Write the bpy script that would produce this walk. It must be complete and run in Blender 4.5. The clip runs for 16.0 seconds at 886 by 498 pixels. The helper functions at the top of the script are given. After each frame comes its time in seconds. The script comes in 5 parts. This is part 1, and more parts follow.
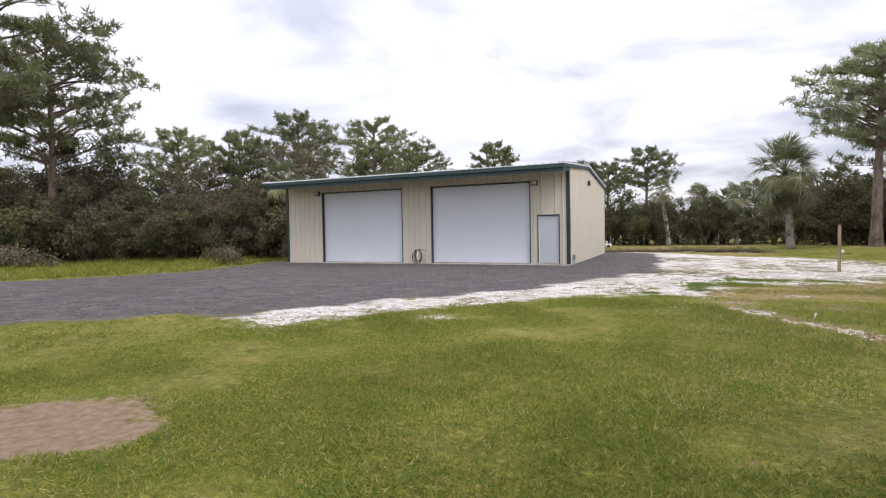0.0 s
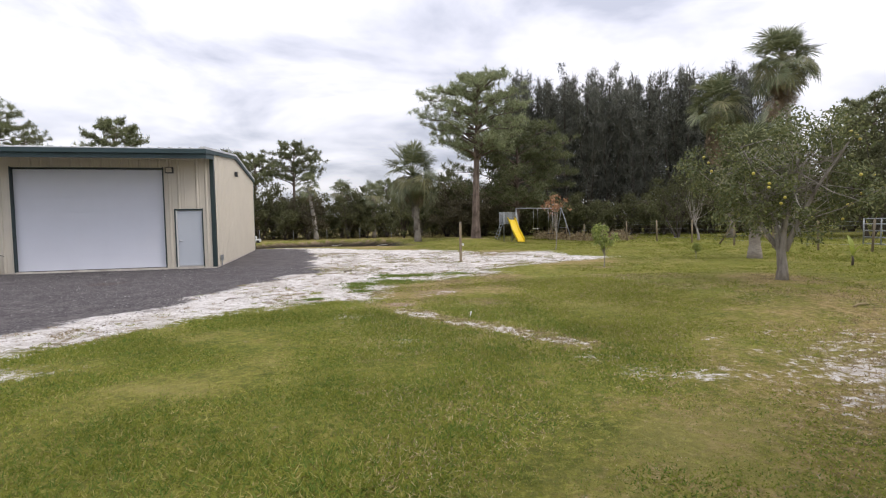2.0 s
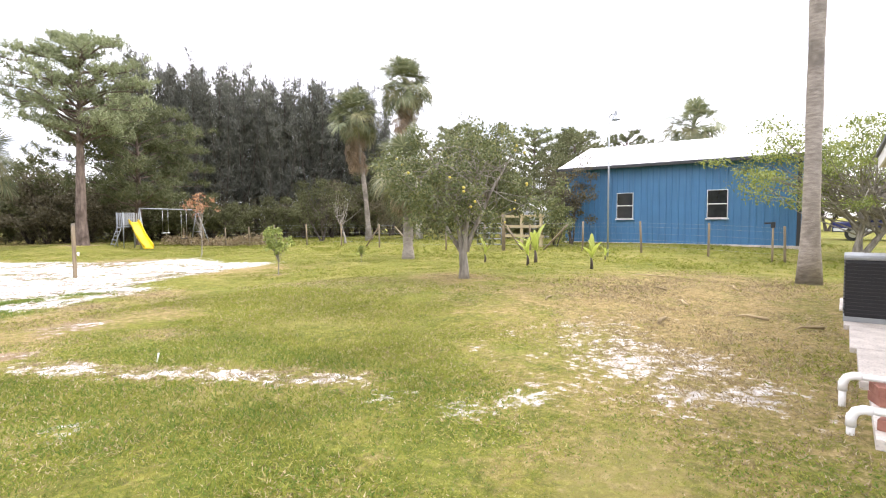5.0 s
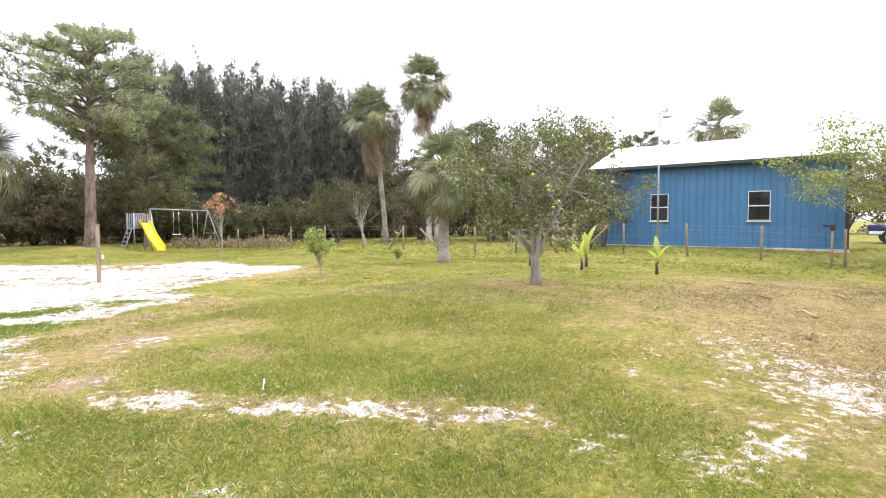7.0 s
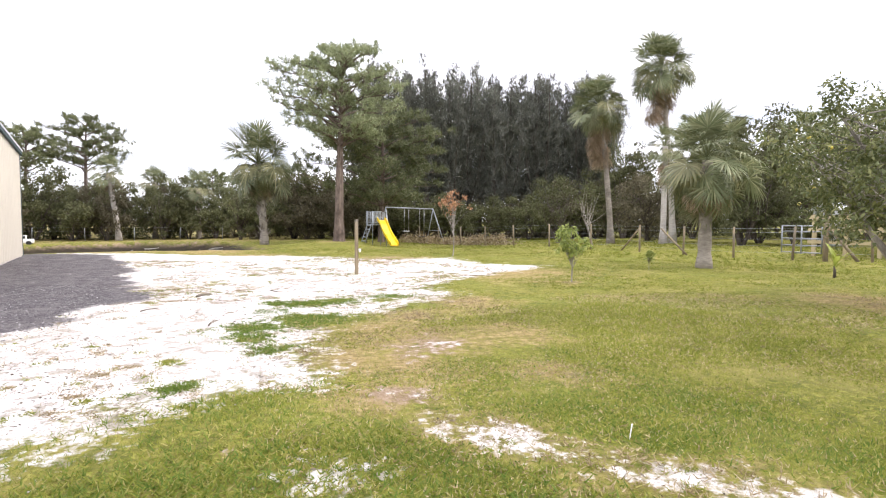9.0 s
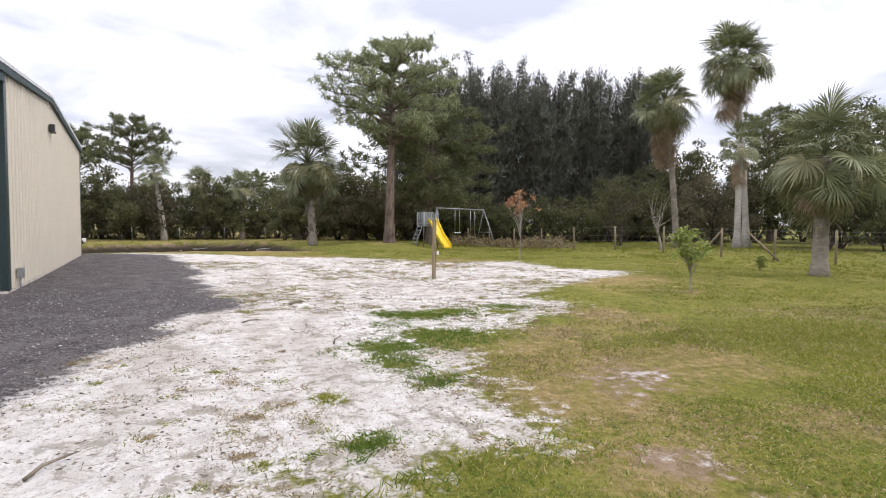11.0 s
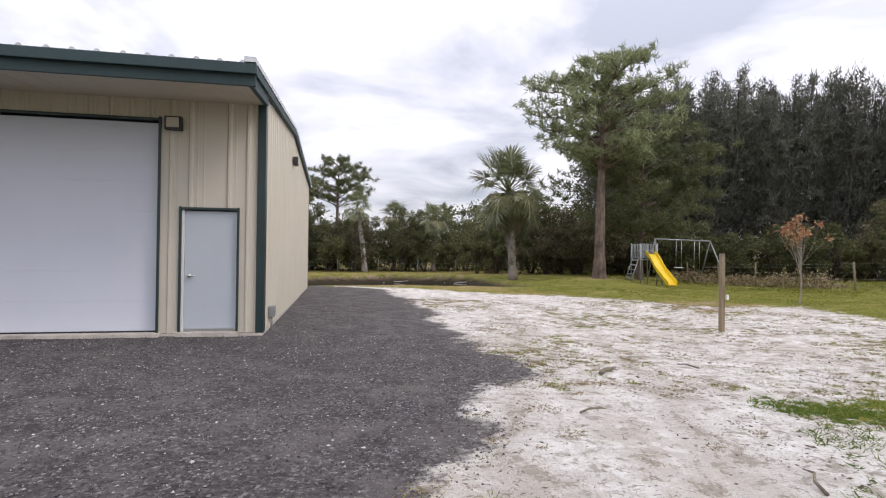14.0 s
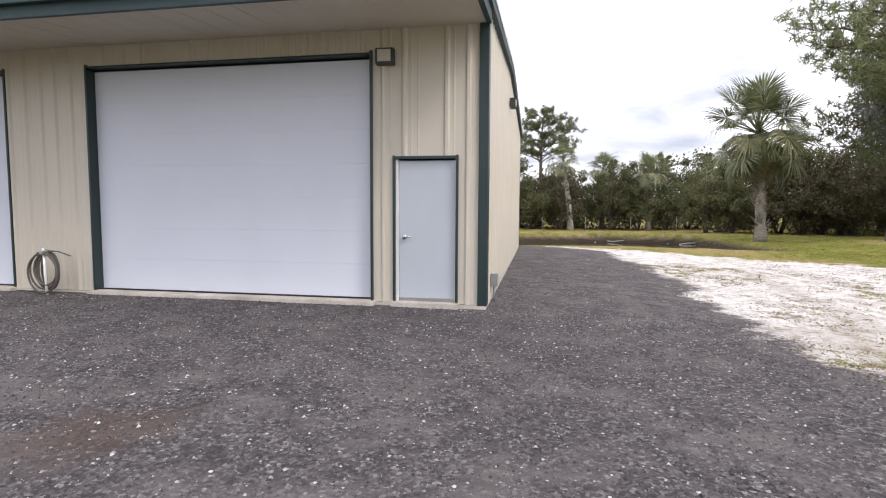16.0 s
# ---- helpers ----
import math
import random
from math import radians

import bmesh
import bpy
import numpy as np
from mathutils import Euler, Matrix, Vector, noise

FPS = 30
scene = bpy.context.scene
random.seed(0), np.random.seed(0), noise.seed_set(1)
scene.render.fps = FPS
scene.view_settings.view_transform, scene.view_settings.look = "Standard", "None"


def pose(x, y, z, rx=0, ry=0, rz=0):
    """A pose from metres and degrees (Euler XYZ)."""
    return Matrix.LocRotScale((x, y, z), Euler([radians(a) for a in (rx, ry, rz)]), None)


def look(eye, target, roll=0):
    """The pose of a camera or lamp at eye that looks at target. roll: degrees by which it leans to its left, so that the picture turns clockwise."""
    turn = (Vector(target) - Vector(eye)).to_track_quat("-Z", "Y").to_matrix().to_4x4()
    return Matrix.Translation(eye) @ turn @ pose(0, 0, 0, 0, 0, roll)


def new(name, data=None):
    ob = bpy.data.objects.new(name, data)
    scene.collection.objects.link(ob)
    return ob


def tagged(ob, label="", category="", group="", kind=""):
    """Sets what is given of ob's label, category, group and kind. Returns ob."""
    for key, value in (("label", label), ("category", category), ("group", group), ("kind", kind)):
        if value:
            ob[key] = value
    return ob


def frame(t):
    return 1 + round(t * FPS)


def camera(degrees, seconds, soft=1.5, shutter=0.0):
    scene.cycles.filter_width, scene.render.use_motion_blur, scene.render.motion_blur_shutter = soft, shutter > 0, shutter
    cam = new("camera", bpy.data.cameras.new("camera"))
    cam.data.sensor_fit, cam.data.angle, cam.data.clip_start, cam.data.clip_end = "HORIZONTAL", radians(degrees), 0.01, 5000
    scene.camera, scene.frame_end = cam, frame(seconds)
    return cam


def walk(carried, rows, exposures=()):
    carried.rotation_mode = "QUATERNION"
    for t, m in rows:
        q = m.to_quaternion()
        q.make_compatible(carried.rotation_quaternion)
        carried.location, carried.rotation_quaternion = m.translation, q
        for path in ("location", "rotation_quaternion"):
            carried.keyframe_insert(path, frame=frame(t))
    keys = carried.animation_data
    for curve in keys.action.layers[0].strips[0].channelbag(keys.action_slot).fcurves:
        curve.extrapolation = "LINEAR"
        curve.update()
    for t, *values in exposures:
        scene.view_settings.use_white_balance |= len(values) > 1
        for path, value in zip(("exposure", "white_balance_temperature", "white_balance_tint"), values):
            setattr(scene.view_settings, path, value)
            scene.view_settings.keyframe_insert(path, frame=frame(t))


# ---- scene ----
cam = camera(80.2, 16.0, soft=1.12)
PATH = [
    (0, (4.12, -22.24, 1.43), (3.307, -20.414, 1.369), -1.0),
    (0.5, (4.067, -21.742, 1.482), (3.477, -19.832, 1.415), -1.1),
    (1, (3.96, -21.291, 1.499), (3.595, -19.326, 1.424), -1.2),
    (1.5, (3.838, -20.86, 1.531), (3.793, -18.863, 1.434), -1.0),
    (2, (3.731, -20.553, 1.58), (4.183, -18.608, 1.469), -1.0),
    (2.5, (3.622, -20.138, 1.529), (4.457, -18.324, 1.415), -0.9),
    (3, (3.513, -19.795, 1.536), (4.61, -18.127, 1.423), -0.7),
    (3.5, (3.418, -19.428, 1.547), (4.737, -17.928, 1.432), -0.7),
    (4, (3.41, -19.077, 1.526), (4.839, -17.683, 1.406), -0.6),
    (4.5, (3.458, -18.645, 1.515), (4.962, -17.332, 1.399), -0.6),
    (4.7, (3.459, -18.49, 1.519), (5.0, -17.22, 1.405), -0.5),
    (6.8, (3.241, -16.647, 1.533), (4.907, -15.545, 1.431), 0.0),
    (7, (3.25, -16.433, 1.521), (4.848, -15.235, 1.417), -0.2),
    (7.5, (3.296, -15.905, 1.496), (4.67, -14.455, 1.403), 0.1),
    (8, (3.28, -15.426, 1.444), (4.483, -13.832, 1.339), 0.3),
    (8.5, (3.225, -14.967, 1.446), (4.358, -13.322, 1.341), 0.3),
    (9, (3.172, -14.477, 1.429), (4.224, -12.78, 1.325), 0.3),
    (9.2, (3.128, -14.308, 1.422), (4.163, -12.6, 1.318), 0.5),
    (11.5, (2.203, -12.01, 1.383), (3.106, -10.228, 1.292), 0.6),
    (12, (2.043, -11.433, 1.401), (2.724, -9.554, 1.326), 0.7),
    (12.5, (1.874, -10.934, 1.43), (2.435, -9.015, 1.376), 0.8),
    (13, (1.723, -10.432, 1.448), (2.229, -8.497, 1.438), 0.7),
    (13.5, (1.573, -9.943, 1.476), (2.014, -7.992, 1.492), 0.7),
    (14, (1.337, -9.433, 1.408), (1.713, -7.469, 1.425), 0.7),
    (14.5, (1.171, -8.912, 1.365), (1.46, -6.933, 1.348), 0.5),
    (15, (1.014, -8.402, 1.359), (1.123, -6.406, 1.295), 0.6),
    (15.5, (0.839, -7.862, 1.38), (0.764, -5.867, 1.254), 0.6),
    (16, (0.74, -7.351, 1.386), (0.382, -5.389, 1.234), 0.3),
]
EXPOSURES = [(0, -0.16, 6500, 16), (1.5, -0.42, 6500, 16), (2.0, -0.3, 6500, 16), (3.0, 0.66, 6500, 18), (4.5, 0.9, 6500, 18), (7.5, 0.92, 6500, 18), (9.2, 0.58, 6500, 17), (11.5, -0.17, 6500, 16), (14.5, -0.28, 6500, 16), (16, 0.15, 6500, 16)]
walk(cam, [(t, look(eye, target, roll)) for t, eye, target, roll in PATH], EXPOSURES)

# ---- light ----
SUN_EL, SUN_AZ = radians(45), radians(125)
world = bpy.data.worlds.new("overcast_sky")
scene.world = world
world.use_nodes = True
wn, wl = world.node_tree.nodes, world.node_tree.links
wn.clear()


def wnode(kind, **kw):
    n = wn.new(kind)
    for k, v in kw.items():
        n.inputs[k].default_value = v
    return n


sky = wn.new("ShaderNodeTexSky")
sky.sky_type = "NISHITA"
sky.sun_disc = False
sky.sun_elevation, sky.sun_rotation = SUN_EL, SUN_AZ
coord = wn.new("ShaderNodeTexCoord")
sep = wn.new("ShaderNodeSeparateXYZ")
wl.new(coord.outputs["Generated"], sep.inputs[0])
# flat cloud layer: direction divided by its height
zc = wn.new("ShaderNodeMath"); zc.operation = "ADD"; zc.inputs[1].default_value = 0.18
wl.new(sep.outputs["Z"], zc.inputs[0])
zm = wn.new("ShaderNodeMath"); zm.operation = "MAXIMUM"; zm.inputs[1].default_value = 0.06
wl.new(zc.outputs[0], zm.inputs[0])
dx = wn.new("ShaderNodeMath"); dx.operation = "DIVIDE"
dy = wn.new("ShaderNodeMath"); dy.operation = "DIVIDE"
wl.new(sep.outputs["X"], dx.inputs[0]); wl.new(zm.outputs[0], dx.inputs[1])
wl.new(sep.outputs["Y"], dy.inputs[0]); wl.new(zm.outputs[0], dy.inputs[1])
comb = wn.new("ShaderNodeCombineXYZ")
wl.new(dx.outputs[0], comb.inputs[0]); wl.new(dy.outputs[0], comb.inputs[1])
cl = wnode("ShaderNodeTexNoise", Scale=1.15, Detail=7.0, Roughness=0.52, Distortion=0.35)
wl.new(comb.outputs[0], cl.inputs["Vector"])
ramp = wn.new("ShaderNodeValToRGB")
ramp.color_ramp.elements[0].position = 0.36
ramp.color_ramp.elements[0].color = (0.50, 0.53, 0.60, 1)
ramp.color_ramp.elements[1].position = 0.60
ramp.color_ramp.elements[1].color = (1.10, 1.11, 1.14, 1)
wl.new(cl.outputs["Fac"], ramp.inputs[0])
bg_sky = wnode("ShaderNodeBackground", Strength=0.03)
wl.new(sky.outputs[0], bg_sky.inputs["Color"])
bg_cloud = wnode("ShaderNodeBackground", Strength=0.92)
z2 = wn.new("ShaderNodeMath"); z2.operation = "MULTIPLY_ADD"; z2.inputs[1].default_value = 1.9; z2.inputs[2].default_value = 0.80
zp = wn.new("ShaderNodeMath"); zp.operation = "MAXIMUM"; zp.inputs[1].default_value = 0.0
wl.new(sep.outputs["Z"], zp.inputs[0]); wl.new(zp.outputs[0], z2.inputs[0])
wl.new(z2.outputs[0], bg_cloud.inputs["Strength"])
wl.new(ramp.outputs[0], bg_cloud.inputs["Color"])
add = wn.new("ShaderNodeAddShader")
wout = wn.new("ShaderNodeOutputWorld")
wl.new(bg_sky.outputs[0], add.inputs[0]); wl.new(bg_cloud.outputs[0], add.inputs[1])
wl.new(add.outputs[0], wout.inputs[0])

sun = new("sun", bpy.data.lights.new("sun", "SUN"))
sun.data.energy, sun.data.angle, sun.data.color = 1.2, radians(14), (1.0, 0.95, 0.87)
sun_dir = Vector((math.sin(SUN_AZ) * math.cos(SUN_EL), math.cos(SUN_AZ) * math.cos(SUN_EL), math.sin(SUN_EL)))
sun.matrix_world = look(tuple(sun_dir * 100), (0, 0, 0))

# ---- materials ----


class Mat:
    """Small node builder round one Principled shader."""

    def __init__(self, name, rough=0.6, metal=0.0, spec=0.5):
        self.m = bpy.data.materials.new(name)
        self.m.use_nodes = True
        self.n, self.l = self.m.node_tree.nodes, self.m.node_tree.links
        self.b = self.n["Principled BSDF"]
        self.out = self.n["Material Output"]
        self.b.inputs["Roughness"].default_value = rough
        self.b.inputs["Metallic"].default_value = metal
        self.b.inputs["Specular IOR Level"].default_value = spec
        self.tc = self.n.new("ShaderNodeTexCoord")

    def pos(self, scale=(1, 1, 1), world=True):
        mp = self.n.new("ShaderNodeMapping")
        mp.inputs["Scale"].default_value = scale
        if world:
            geo = self.n.new("ShaderNodeNewGeometry")
            self.l.new(geo.outputs["Position"], mp.inputs["Vector"])
        else:
            self.l.new(self.tc.outputs["Object"], mp.inputs["Vector"])
        return mp.outputs[0]

    def noise(self, scale, detail=4.0, rough=0.55, stretch=(1, 1, 1), distort=0.0, world=True):
        t = self.n.new("ShaderNodeTexNoise")
        t.inputs["Scale"].default_value, t.inputs["Detail"].default_value = scale, detail
        t.inputs["Roughness"].default_value, t.inputs["Distortion"].default_value = rough, distort
        self.l.new(self.pos(stretch, world), t.inputs["Vector"])
        return t.outputs["Fac"]

    def ramp(self, fac, stops):
        r = self.n.new("ShaderNodeValToRGB")
        e = r.color_ramp.elements
        while len(e) < len(stops):
            e.new(0.5)
        for i, (p, c) in enumerate(stops):
            e[i].position = p
            e[i].color = (*c, 1) if len(c) == 3 else c
        self.l.new(fac, r.inputs[0])
        return r.outputs[0]

    def grey(self, fac, lo, hi):
        r = self.n.new("ShaderNodeMapRange")
        r.inputs["From Min"].default_value, r.inputs["From Max"].default_value = lo, hi
        self.l.new(fac, r.inputs["Value"])
        return r.outputs[0]

    def math(self, op, a, b):
        n = self.n.new("ShaderNodeMath")
        n.operation = op
        for i, v in enumerate((a, b)):
            if isinstance(v, (int, float)):
                n.inputs[i].default_value = v
            else:
                self.l.new(v, n.inputs[i])
        return n.outputs[0]

    def mix(self, fac, a, b, mode="MIX"):
        n = self.n.new("ShaderNodeMix")
        n.data_type, n.blend_type = "RGBA", mode
        for i, v in ((0, fac), (6, a), (7, b)):
            if isinstance(v, (int, float)):
                n.inputs[i].default_value = v
            elif isinstance(v, tuple):
                n.inputs[i].default_value = (*v, 1)
            else:
                self.l.new(v, n.inputs[i])
        return n.outputs[2]

    def attr(self, name):
        a = self.n.new("ShaderNodeAttribute")
        a.attribute_name = name
        return a.outputs["Fac"]

    def island(self):
        return self.n.new("ShaderNodeNewGeometry").outputs["Random Per Island"]

    def objrand(self):
        return self.n.new("ShaderNodeObjectInfo").outputs["Random"]

    def color(self, c):
        if isinstance(c, tuple):
            self.b.inputs["Base Color"].default_value = (*c, 1)
        else:
            self.l.new(c, self.b.inputs["Base Color"])
        return self

    def rough(self, fac, lo, hi):
        r = self.n.new("ShaderNodeMapRange")
        r.inputs["To Min"].default_value, r.inputs["To Max"].default_value = lo, hi
        self.l.new(fac, r.inputs["Value"])
        self.l.new(r.outputs[0], self.b.inputs["Roughness"])
        return self

    def bump(self, fac, strength=0.3, dist=0.01):
        b = self.n.new("ShaderNodeBump")
        b.inputs["Strength"].default_value, b.inputs["Distance"].default_value = strength, dist
        self.l.new(fac, b.inputs["Height"])
        self.l.new(b.outputs[0], self.b.inputs["Normal"])
        return self


def painted(name, base, rough=0.45, vary=0.12, streak=0.10, metal=0.0):
    """Painted sheet or wood: slight mottling, fine grain and vertical dirt streaks."""
    m = Mat(name, rough, metal)
    dark = tuple(c * (1 - vary) for c in base)
    lite = tuple(min(1, c * (1 + vary * 0.5)) for c in base)
    c1 = m.ramp(m.noise(0.9, 5), [(0.3, dark), (0.7, lite)])
    st = m.grey(m.noise(5.0, 5, stretch=(1, 1, 0.06)), 0.45, 0.8)
    c2 = m.mix(m.math("MULTIPLY", st, streak), c1, tuple(c * 0.45 for c in base))
    m.color(c2).rough(m.noise(14, 3), rough * 0.8, min(1, rough * 1.25)).bump(m.noise(60, 2), 0.08, 0.002)
    return m.m


def leafy(name, stops, rough=0.55, trans=0.35, spec=0.3):
    """Foliage: colour varies leaf by leaf and tree by tree, some light passes through."""
    m = Mat(name, rough, spec=spec)
    c = m.ramp(m.island(), stops)
    big = m.grey(m.noise(0.45, 3), 0.3, 0.7)
    c = m.mix(m.math("MULTIPLY", big, 0.45), c, tuple(x * 0.6 for x in stops[0][1]))
    hv = m.n.new("ShaderNodeHueSaturation")
    m.l.new(m.grey(m.objrand(), -0.8, 1.2), hv.inputs["Value"])
    hv.inputs["Saturation"].default_value = 0.95
    mr = m.n.new("ShaderNodeMapRange")
    mr.inputs["To Min"].default_value, mr.inputs["To Max"].default_value = 0.75, 1.2
    m.l.new(m.objrand(), mr.inputs["Value"])
    m.l.new(mr.outputs[0], hv.inputs["Value"])
    m.l.new(c, hv.inputs["Color"])
    c = hv.outputs[0]
    m.color(c)
    t = m.n.new("ShaderNodeBsdfTranslucent")
    m.l.new(c, t.inputs["Color"])
    mx = m.n.new("ShaderNodeMixShader")
    mx.inputs[0].default_value = trans
    m.l.new(m.b.outputs[0], mx.inputs[1]); m.l.new(t.outputs[0], mx.inputs[2])
    m.l.new(mx.outputs[0], m.out.inputs[0])
    return m.m


def barky(name, a, b, scale=6, stretch=(1, 1, 0.25), strength=0.7):
    m = Mat(name, 0.9, spec=0.2)
    f = m.noise(scale, 6, 0.65, stretch)
    c = m.ramp(f, [(0.3, a), (0.7, b)])
    c = m.mix(m.grey(m.noise(1.3, 3), 0.5, 0.75), c, tuple(x * 0.7 for x in a))
    m.color(c).bump(f, strength, 0.03)
    return m.m


M_BEIGE = painted("beige_wall_paint", (0.57, 0.525, 0.435), 0.4, 0.04, 0.03)
M_GREEN = painted("dark_green_trim_paint", (0.016, 0.034, 0.034), 0.4, 0.2, 0.12)
M_GREENF = painted("green_fascia_paint", (0.024, 0.050, 0.054), 0.6, 0.15, 0.2)
M_SOFFIT = painted("beige_soffit_paint", (0.50, 0.45, 0.36), 0.5, 0.07, 0.05)
M_ENTRY = painted("pale_grey_door_paint", (0.47, 0.51, 0.55), 0.4, 0.04, 0.03)
M_WHITE = painted("white_door_paint", (0.63, 0.655, 0.72), 0.4, 0.03, 0.02)
M_ROOF = painted("galvalume_roof", (0.62, 0.63, 0.64), 0.4, 0.1, 0.2, 0.35)
M_BLUE = painted("blue_wall_paint", (0.048, 0.16, 0.30), 0.45, 0.12, 0.18)
M_BROOF = painted("white_metal_roof", (0.80, 0.80, 0.80), 0.45, 0.05, 0.05)
M_DARK = painted("dark_eave_trim", (0.03, 0.032, 0.035), 0.5, 0.2, 0.1)
M_TRIMW = painted("white_trim_paint", (0.75, 0.75, 0.73), 0.5, 0.08, 0.15)
M_PVC = painted("white_pvc", (0.78, 0.78, 0.75), 0.35, 0.05, 0.12)
M_STEEL = painted("brushed_steel", (0.55, 0.55, 0.55), 0.3, 0.1, 0.1, 1.0)
M_GALV = painted("galvanized_tube", (0.34, 0.36, 0.37), 0.45, 0.15, 0.2, 0.6)
M_YELLOW = painted("yellow_slide_plastic", (0.78, 0.55, 0.02), 0.35, 0.08, 0.1)
M_BLACK = painted("black_metal", (0.018, 0.018, 0.02), 0.5, 0.2, 0.1)
M_HOSE = painted("grey_green_hose", (0.11, 0.10, 0.085), 0.5, 0.2, 0.1)
M_HOUSE = painted("house_stucco", (0.60, 0.56, 0.48), 0.8, 0.1, 0.1)


def mk_glass():
    m = Mat("dark_window_glass", 0.05, spec=0.6)
    m.color(m.ramp(m.noise(2.0, 3), [(0.3, (0.012, 0.014, 0.016)), (0.7, (0.03, 0.032, 0.034))]))
    return m.m


M_GLASS = mk_glass()


def mk_concrete():
    m = Mat("weathered_concrete", 0.85, spec=0.3)
    f = m.noise(2.2, 7, 0.65)
    c = m.ramp(f, [(0.3, (0.36, 0.32, 0.28)), (0.55, (0.56, 0.51, 0.45)), (0.75, (0.68, 0.63, 0.57))])
    m.color(m.mix(m.grey(m.noise(45, 3), 0.5, 0.8), c, (0.26, 0.25, 0.23))).bump(m.noise(50, 5), 0.35, 0.006)
    return m.m


M_CONC = mk_concrete()


def mk_brick():
    m = Mat("red_brick", 0.85)
    m.color(m.ramp(m.noise(9, 5), [(0.3, (0.22, 0.085, 0.06)), (0.7, (0.36, 0.17, 0.12))])).bump(m.noise(60, 4), 0.5, 0.004)
    return m.m


M_BRICK = mk_brick()


def mk_wood():
    m = Mat("weathered_post_wood", 0.85, spec=0.25)
    f = m.noise(9, 6, 0.6, (1, 1, 0.08), 0.6)
    c = m.ramp(f, [(0.3, (0.15, 0.115, 0.07)), (0.7, (0.31, 0.25, 0.165))])
    m.color(m.mix(m.grey(m.noise(3, 3), 0.5, 0.8), c, (0.15, 0.14, 0.12))).bump(f, 0.5, 0.008)
    return m.m


M_WOOD = mk_wood()

M_BARKP = barky("pine_bark", (0.085, 0.062, 0.05), (0.25, 0.195, 0.16), 7)
M_BARKD = barky("dark_bark", (0.05, 0.042, 0.035), (0.15, 0.125, 0.10), 7)
M_BARKC = barky("lichened_citrus_bark", (0.14, 0.12, 0.10), (0.42, 0.39, 0.34), 9)
M_BARKPALM = barky("palm_trunk_bark", (0.19, 0.165, 0.135), (0.37, 0.33, 0.28), 5, (1, 1, 3.5), 0.8)
M_BARKPALE = barky("pale_palm_bark", (0.33, 0.30, 0.27), (0.55, 0.52, 0.47), 4, (1, 1, 3.5), 0.5)
M_BOOT = barky("palm_boots", (0.10, 0.08, 0.06), (0.34, 0.31, 0.26), 8, (1, 1, 1), 0.8)

M_PINE = leafy("pine_needles", [(0.0, (0.125, 0.148, 0.064)), (0.6, (0.225, 0.25, 0.112)), (1.0, (0.36, 0.37, 0.19))], 0.6, 0.3, 0.2)
M_PINEY = leafy("pine_needles_bright", [(0.0, (0.17, 0.205, 0.10)), (0.6, (0.29, 0.325, 0.165)), (1.0, (0.43, 0.45, 0.26))], 0.6, 0.3, 0.2)
M_CAS = leafy("casuarina_needles", [(0.0, (0.105, 0.11, 0.088)), (0.6, (0.165, 0.17, 0.135)), (1.0, (0.28, 0.28, 0.228))], 0.75, 0.15, 0.12)
M_PALM = leafy("palm_fronds", [(0.0, (0.14, 0.168, 0.08)), (0.6, (0.245, 0.27, 0.135)), (1.0, (0.40, 0.40, 0.23))], 0.5, 0.25)
M_PALMY = leafy("yellowing_fronds", [(0.0, (0.16, 0.16, 0.07)), (0.6, (0.28, 0.27, 0.125)), (1.0, (0.40, 0.37, 0.19))], 0.5, 0.25)
M_DEAD = leafy("dead_fronds", [(0.0, (0.29, 0.205, 0.13)), (0.6, (0.45, 0.34, 0.23)), (1.0, (0.58, 0.46, 0.33))], 0.75, 0.25, 0.15)
M_CIT = leafy("citrus_leaves", [(0.0, (0.095, 0.118, 0.042)), (0.6, (0.172, 0.196, 0.068)), (1.0, (0.33, 0.33, 0.12))], 0.5, 0.3, 0.3)
M_SHRUB = leafy("woods_leaves", [(0.0, (0.102, 0.112, 0.052)), (0.55, (0.150, 0.158, 0.072)), (1.0, (0.225, 0.22, 0.108))], 0.8, 0.3, 0.12)
M_SHRUBB = leafy("brownish_leaves", [(0.0, (0.115, 0.102, 0.062)), (0.55, (0.172, 0.152, 0.092)), (1.0, (0.24, 0.215, 0.135))], 0.8, 0.3, 0.12)
M_LIME = leafy("bright_lime_leaves", [(0.0, (0.15, 0.20, 0.045)), (0.5, (0.28, 0.335, 0.075)), (1.0, (0.45, 0.48, 0.13))], 0.5, 0.4)
M_BANANA = leafy("banana_leaf", [(0.0, (0.33, 0.40, 0.05)), (0.5, (0.45, 0.52, 0.08)), (1.0, (0.55, 0.60, 0.14))], 0.4, 0.4)
M_RUSSET = leafy("russet_leaves", [(0.0, (0.25, 0.11, 0.05)), (0.5, (0.38, 0.19, 0.09)), (1.0, (0.45, 0.30, 0.16))], 0.6, 0.3)
M_GRASS = leafy("grass_blades", [(0.0, (0.145, 0.19, 0.022)), (0.45, (0.265, 0.295, 0.038)), (0.8, (0.375, 0.36, 0.07)), (1.0, (0.55, 0.46, 0.19))], 0.85, 0.5, 0.1)
M_GREENG = leafy("lush_grass_blades", [(0.0, (0.085, 0.15, 0.02)), (0.5, (0.145, 0.215, 0.034)), (1.0, (0.24, 0.285, 0.06))], 0.85, 0.45, 0.1)
